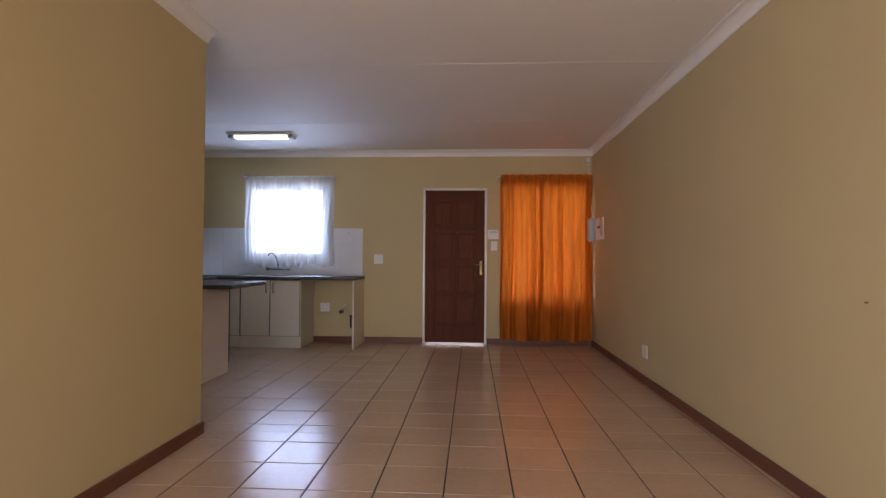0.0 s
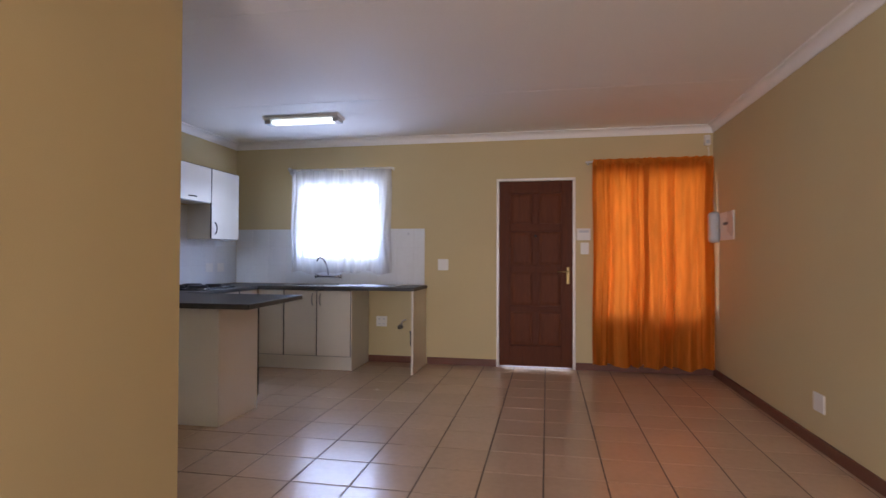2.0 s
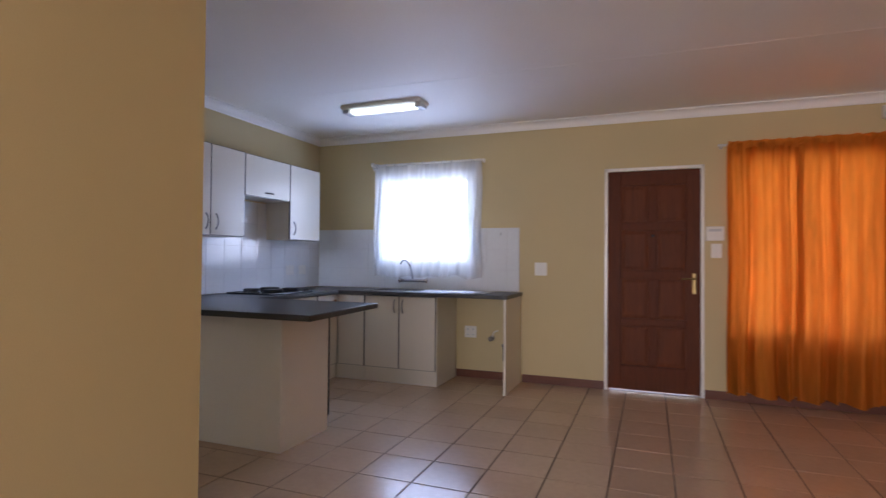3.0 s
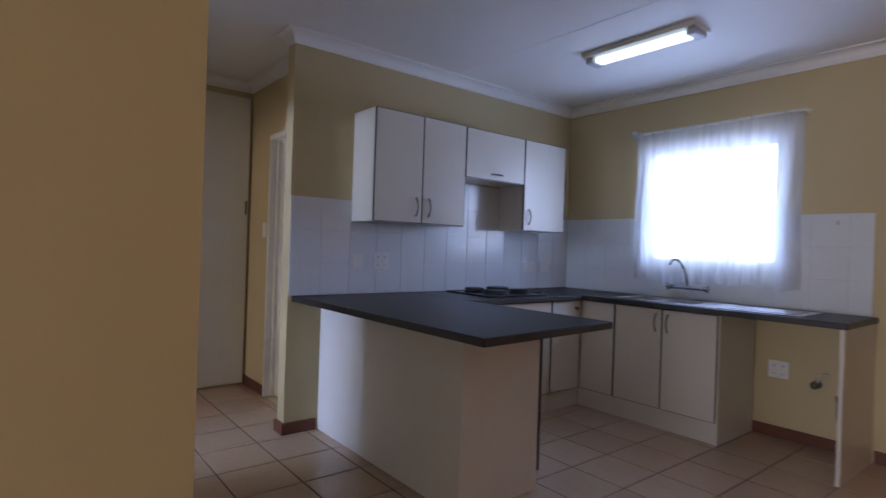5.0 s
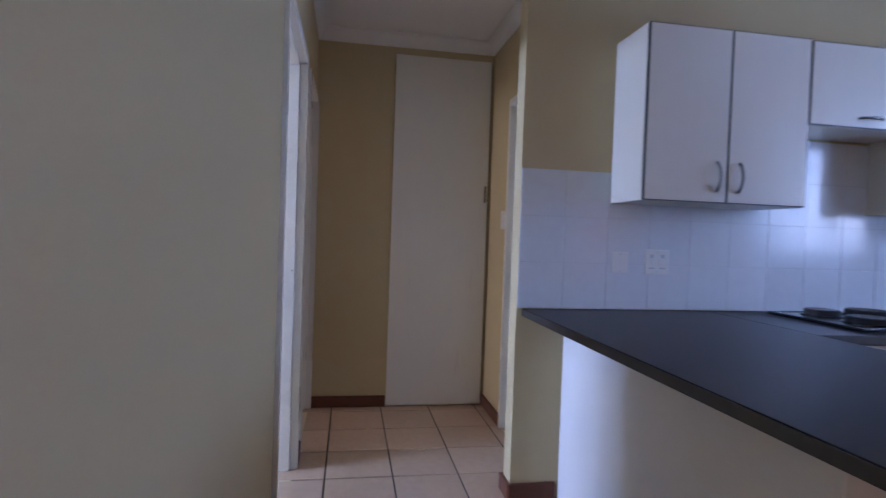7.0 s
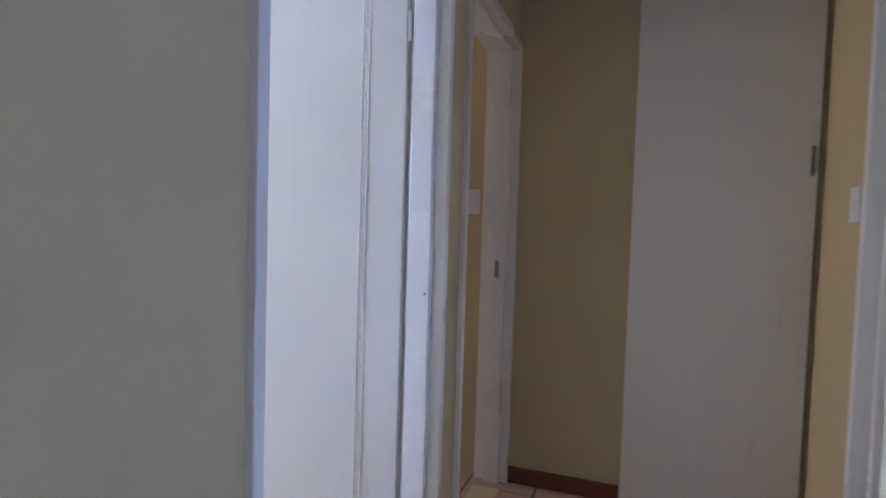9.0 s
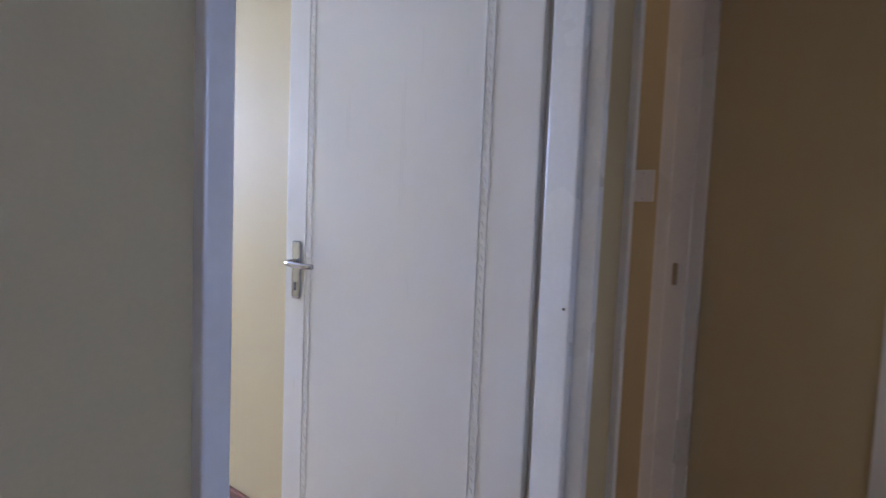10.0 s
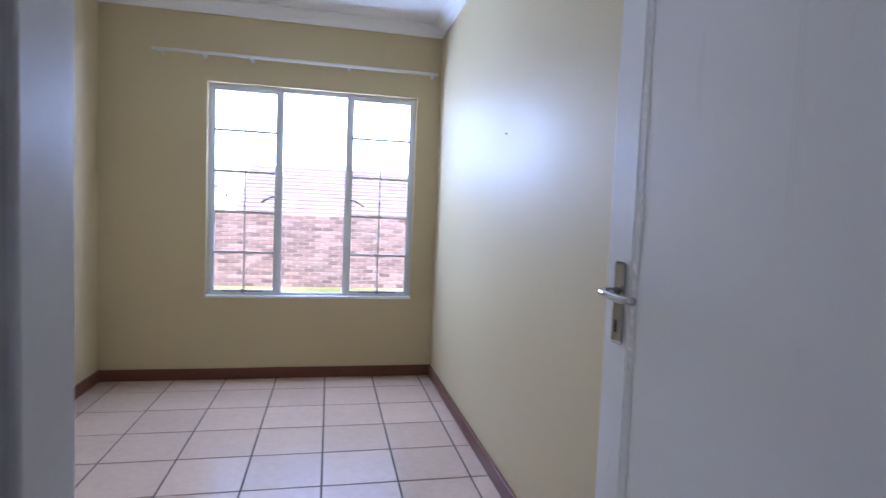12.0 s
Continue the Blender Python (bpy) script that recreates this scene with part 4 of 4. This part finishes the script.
db = thing("distribution_board", (XR, 7.45, 1.55), "white distribution board with its grey cover open", "fuse box")
part("plate", box(XR - 0.014, XR, 7.24, 7.645, 1.405, 1.68, 0.004), PLAST, db)
part("label", box(XR - 0.0155, XR - 0.013, 7.39, 7.52, 1.55, 1.58, 0.0005), DARKP, db, "row of small dark breakers")
for k in range(6):
    part("breaker", box(XR - 0.022, XR - 0.013, 7.395 + k * 0.02, 7.411 + k * 0.02, 1.557, 1.573, 0.001), DARKP, db)
part("cover", box(XR - 0.10, XR, 7.655, 7.755, 1.385, 1.7, 0.034), GREYP, db, "grey rounded plastic cover")
cable = thing("cable", (2.075, YB - 0.02, 1.72), "thin white cable running down the corner", "cable")
part("wire", pipe([(2.06, YB - 0.008, 2.41), (2.07, YB - 0.012, 2.15), (2.085, YB - 0.02, 1.9), (XR - 0.006, YB - 0.1, 1.72), (XR - 0.006, YB - 0.22, 1.62)], 0.004, 8), PLAST, cable, smooth=True)

lt = thing("fluorescent_light", (-2.015, 6.75, ZC), "white ceiling batten with a lit diffuser", "ceiling light")
LX0, LX1, LY0, LY1 = -2.41, -1.615, 6.72, 6.92
part("body", boxes([(LX0, LX1, LY0, LY1, ZC - 0.03, ZC)], 0.006), PLAST, lt)
part("diffuser", box(LX0 + 0.07, LX1 - 0.07, LY0 + 0.055, LY1 - 0.055, ZC - 0.066, ZC - 0.029, 0.014), TUBE, lt, "glowing white diffuser")
for a, b in ((LX0 + 0.004, LX0 + 0.07), (LX1 - 0.07, LX1 - 0.004)):
    part("end_cap", box(a, b, LY0 + 0.03, LY1 - 0.03, ZC - 0.068, ZC - 0.029, 0.012), GREYP, lt)

# washing machine connections under the worktop
TX = -1.285
vl = thing("stop_tap", (TX, YB, 0.42), "small tarnished stop tap under the worktop", "tap")
part("flange", cyl((TX, YB, 0.42), (TX, YB - 0.008, 0.42), 0.027), NICKEL, vl, smooth=True)
part("pipe", cyl((TX, YB, 0.42), (TX, YB - 0.06, 0.42), 0.013), NICKEL, vl, smooth=True)
part("knob", cyl((TX, YB - 0.05, 0.42), (TX, YB - 0.075, 0.42), 0.024), NICKEL, vl, "dull round knob", True)
part("spout", pipe([(TX + 0.005, YB - 0.04, 0.43), (TX + 0.03, YB - 0.045, 0.49), (TX + 0.07, YB - 0.045, 0.505)], 0.007), PLAST, vl, smooth=True)
wp = thing("waste_pipe", (-1.15, YB, 0.2), "dark plastic waste pipe against the wall", "pipe")
part("pipe", pipe([(-1.15, YB, 0.205), (-1.15, YB - 0.04, 0.207), (-1.15, YB - 0.05, 0.235), (-1.15, YB - 0.05, 0.37)], 0.014), DARKP, wp, smooth=True)
part("collar", cyl((-1.15, YB - 0.05, 0.345), (-1.15, YB - 0.05, 0.375), 0.019), DARKP, wp, smooth=True)
for hx, hz in ((-1.2, 1.5),):
    hk = thing("wall_hook", (hx, YB - 0.007, hz), "small grey hook stuck on the tiles", "hook")
    part("base", box(hx - 0.009, hx + 0.009, YB - 0.011, YB - 0.007, hz - 0.014, hz + 0.014, 0.002), GREYP, hk)
    part("prong", pipe([(hx, YB - 0.012, hz - 0.008), (hx, YB - 0.028, hz - 0.012), (hx, YB - 0.032, hz + 0.006)], 0.003, 8), GREYP, hk, smooth=True)
for nm, at, d in (("wall_nail", (XR, 2.828, 0.976), (-1, 0, 0)), ("wall_nail", (XBW, 1.834, 1.591), (1, 0, 0))):
    nl = thing(nm, at, "small rusty nail stuck in the plaster", "nail")
    part("shank", cyl(at, Vector(at) + Vector(d) * 0.012, 0.004, 0.003, 8), NICKEL, nl)

# ---- outside ----
solid("ground", box(-400, 400, -400, 400, -0.32, -0.30), LAWN, "lawn stretching away around the house", "ground")
solid("pavement_front", box(-8, 8, YB + 0.23, YB + 6, -0.31, -0.12), PAVE, "pale paving before the front door", "pavement")
solid("foundation", boxes([(XEND - 0.14, XBE, YBW - 0.2, YB + 0.21, -0.31, -0.11), (XBE, XR + 0.21, YREAR - 0.2, YB + 0.21, -0.31, -0.11)]), MORTAR, "concrete footing of the house", "footing")

YBR = -6.75
nw = thing("neighbour_house", (-4.5, -13, -0.3), "brick house with a hipped clay tile roof beyond the boundary wall", "house")
part("wall", box(-15.6, -0.78, -18.0, -12.2, -0.3, 1.0), FACADE, nw)


def gable_roof(x0, x1, y0, y1, z0, z1, rows):
    """Overlapping courses of tile on the two slopes of a gable roof; the ridge runs along x."""
    bm = bmesh.new()
    run = (y1 - y0) / 2
    for s, ye in ((1, y0), (-1, y1)):
        for k in range(rows):
            a, b = k / rows, min((k + 1.1) / rows, 1.0)
            za, zb = z0 + (z1 - z0) * a + 0.05, z0 + (z1 - z0) * b
            n = 46
            for i in range(n):
                xa, xb = x0 + (x1 - x0) * i / n + 0.006, x0 + (x1 - x0) * (i + 1) / n
                q = [(xa, ye + s * run * a, za), (xb, ye + s * run * a, za), (xb, ye + s * run * b, zb), (xa, ye + s * run * b, zb)]
                v = [bm.verts.new(p) for p in q]
                d = [bm.verts.new((q[0][0], q[0][1], za - 0.055)), bm.verts.new((q[1][0], q[1][1], za - 0.055))]
                bm.faces.new(v)
                bm.faces.new((d[0], d[1], v[1], v[0]))
    return bm


part("roof", gable_roof(-16.0, -0.55, -18.6, -11.6, 1.0, 2.8, 15), ROOFT, nw, "pale clay tile roof")
part("ridge", cyl((-16.0, -15.1, 2.8), (-0.55, -15.1, 2.8), 0.11, seg=12), ROOFT, nw)
part("gable", boxes([(-0.75, -0.7, -17.6, -12.6, 1.0, 1.4), (-0.75, -0.7, -16.8, -13.4, 1.4, 1.85), (-0.75, -0.7, -15.9, -14.3, 1.85, 2.3)]), FACADE, nw)
part("fascia", box(-16.0, -0.55, -11.62, -11.58, 0.86, 1.04), FRAMEW, nw, "pale fascia board")

# boundary wall of face brick in stretcher bond
CO, BL = 0.0745, 0.23
BZ0, NCO = -0.30, 19
bw = solid("boundary_wall", box(-16, 12, YBR - 0.11, YBR - 0.008, BZ0, BZ0 + NCO * CO), MORTAR, "garden boundary wall of red-brown face brick", "wall")
brick_mesh = mesh_of("brick", box(0, BL - 0.011, -0.10, 0, 0, CO - 0.011, 0.003), BRICKO)
rest = bmesh.new()
rest_rows = []
for c in range(NCO):
    x = -16 + (BL / 2 if c % 2 else 0)
    while x < 12 - BL:
        if -4.65 <= x <= -1.25 and BZ0 + c * CO > -0.25:
            b = new("brick", brick_mesh)
            b.parent = bw
            b.location = (x + 0.0055, YBR + random.uniform(-0.002, 0.002), BZ0 + c * CO + 0.0055)
        else:
            rest_rows.append((x + 0.0055, BZ0 + c * CO + 0.0055))
        x += BL
verts, faces = [], []
for x, z in rest_rows:
    k, d = len(verts), random.uniform(-0.002, 0.002)
    a, b2, y0, y1, z1 = x, x + BL - 0.011, YBR - 0.1, YBR + d, z + CO - 0.011
    verts += [(a, y0, z), (b2, y0, z), (b2, y1, z), (a, y1, z), (a, y0, z1), (b2, y0, z1), (b2, y1, z1), (a, y1, z1)]
    faces += [tuple(k + i for i in f) for f in ((3, 2, 6, 7), (0, 3, 7, 4), (2, 1, 5, 6), (7, 6, 5, 4), (0, 1, 2, 3))]
me = bpy.data.meshes.new("brickwork")
me.from_pydata(verts, [], faces)
me.materials.append(BRICKI)
r = new("brickwork", me)
r.parent = bw
tagged(r, kind="stuff")


def tree(x, y, h, r, seed):
    rnd = random.Random(seed)
    ob = thing("tree", (x, y, -0.3), "leafy green garden tree beyond the boundary wall", "tree", "trees beyond the wall")
    bm = cyl((x, y, -0.3), (x + 0.1, y, h * 0.6), 0.16, 0.08, 10)
    tips = []
    for k in range(7):
        a = k * 0.9 + rnd.random()
        tip = Vector((x + math.cos(a) * r * 0.7, y + math.sin(a) * r * 0.7, h * rnd.uniform(0.65, 0.98)))
        bm_cyl(bm, (x + 0.07, y, h * rnd.uniform(0.35, 0.58)), tip, 0.05, 0.015, 6)
        tips.append(tip)
    part("trunk", bm, BARK, ob)
    verts, faces = [], []
    for tip in tips:
        for _ in range(170):
            c = tip + Vector((rnd.gauss(0, 0.34 * r), rnd.gauss(0, 0.34 * r), rnd.gauss(0, 0.2 * r)))
            u = Vector((rnd.gauss(0, 1), rnd.gauss(0, 1), rnd.gauss(0, 1))).normalized()
            w = u.orthogonal().normalized()
            k = len(verts)
            s = rnd.uniform(0.07, 0.14)
            verts += [c - u * s, c + w * s * 0.5, c + u * s, c - w * s * 0.5]
            faces.append((k, k + 1, k + 2, k + 3))
    me = bpy.data.meshes.new("crown")
    me.from_pydata([v - Vector((x, y, -0.3)) for v in verts], [], faces)
    me.materials.append(LEAFM)
    cr = new("crown", me)
    cr.parent = ob


tree(-9.4, -22.5, 4.6, 1.5, 3)
tree(2.6, -15.5, 2.2, 1.3, 4)

# ---- floors: tiles over a dark grout bed ----
PITCH, JOINT = 0.34, 0.008
OX1, OY1, OX2, OY2 = 0.03, 5.22, -3.14, 1.497
bm = box(0, PITCH - JOINT, 0, PITCH - JOINT, -0.008, 0.0, 0.0018)
TILE_MESH = mesh_of("floor_tile", bm, TILE)


def tiled(name, rects, ox, oy, lab, near):
    """A floor of square tiles clipped to rectangles; those within near = (y0, y1) are meshes of their own."""
    ob = solid(name, boxes([(a, b, c, d, -0.1, -0.0035) for a, b, c, d in rects]), GROUT, lab, "floor")
    rest = bmesh.new()
    cache = {}
    for a, b, c, d in rects:
        for i in range(math.floor((a - ox) / PITCH), math.ceil((b - ox) / PITCH)):
            for j in range(math.floor((c - oy) / PITCH), math.ceil((d - oy) / PITCH)):
                x0, x1 = max(a, ox + i * PITCH + JOINT / 2), min(b, ox + (i + 1) * PITCH - JOINT / 2)
                y0, y1 = max(c, oy + j * PITCH + JOINT / 2), min(d, oy + (j + 1) * PITCH - JOINT / 2)
                if x1 - x0 < 0.012 or y1 - y0 < 0.012:
                    continue
                if not near[0] <= y0 <= near[1]:
                    bm_box(rest, x0, x1, y0, y1, -0.008, 0.0)
                    continue
                key = (round(x1 - x0, 3), round(y1 - y0, 3))
                if key not in cache:
                    full = abs(key[0] - PITCH + JOINT) < 0.002 and abs(key[1] - PITCH + JOINT) < 0.002
                    cache[key] = TILE_MESH if full else mesh_of("floor_tile", box(0, x1 - x0, 0, y1 - y0, -0.008, 0.0, 0.0018), TILE)
                t = new("floor_tile", cache[key])
                t.parent = ob
                t.location = (x0, y0, random.uniform(-0.0006, 0.0004))
                t.rotation_euler = (random.uniform(-0.0012, 0.0012), random.uniform(-0.0012, 0.0012), 0)
    if len(rest.verts):
        r = new("floor_tile_field", mesh_of("floor_tile_field", rest, TILE))
        r.parent = ob
        tagged(r, kind="stuff")
    return ob


glazed = "glossy terracotta-beige floor tiles with dark grout"
tiled("floor_living", [(XL, XR, YREAR, YW), (XK, XR, YW, YB)], OX1, OY1, glazed, (2.4, 9))
tiled("floor_passage", [(XEND, XK, YW2 - 0.0, YN)], OX1, OY1, glazed, (2, 9))
tiled("floor_bedroom", [(XBW, XBE, YBW, YW2)], OX2, OY2, glazed, (-1, 9))
tiled("floor_second_room", [(XEND, -4.03, YBW, YW2)], OX2, OY2, glazed, (3.2, 9))
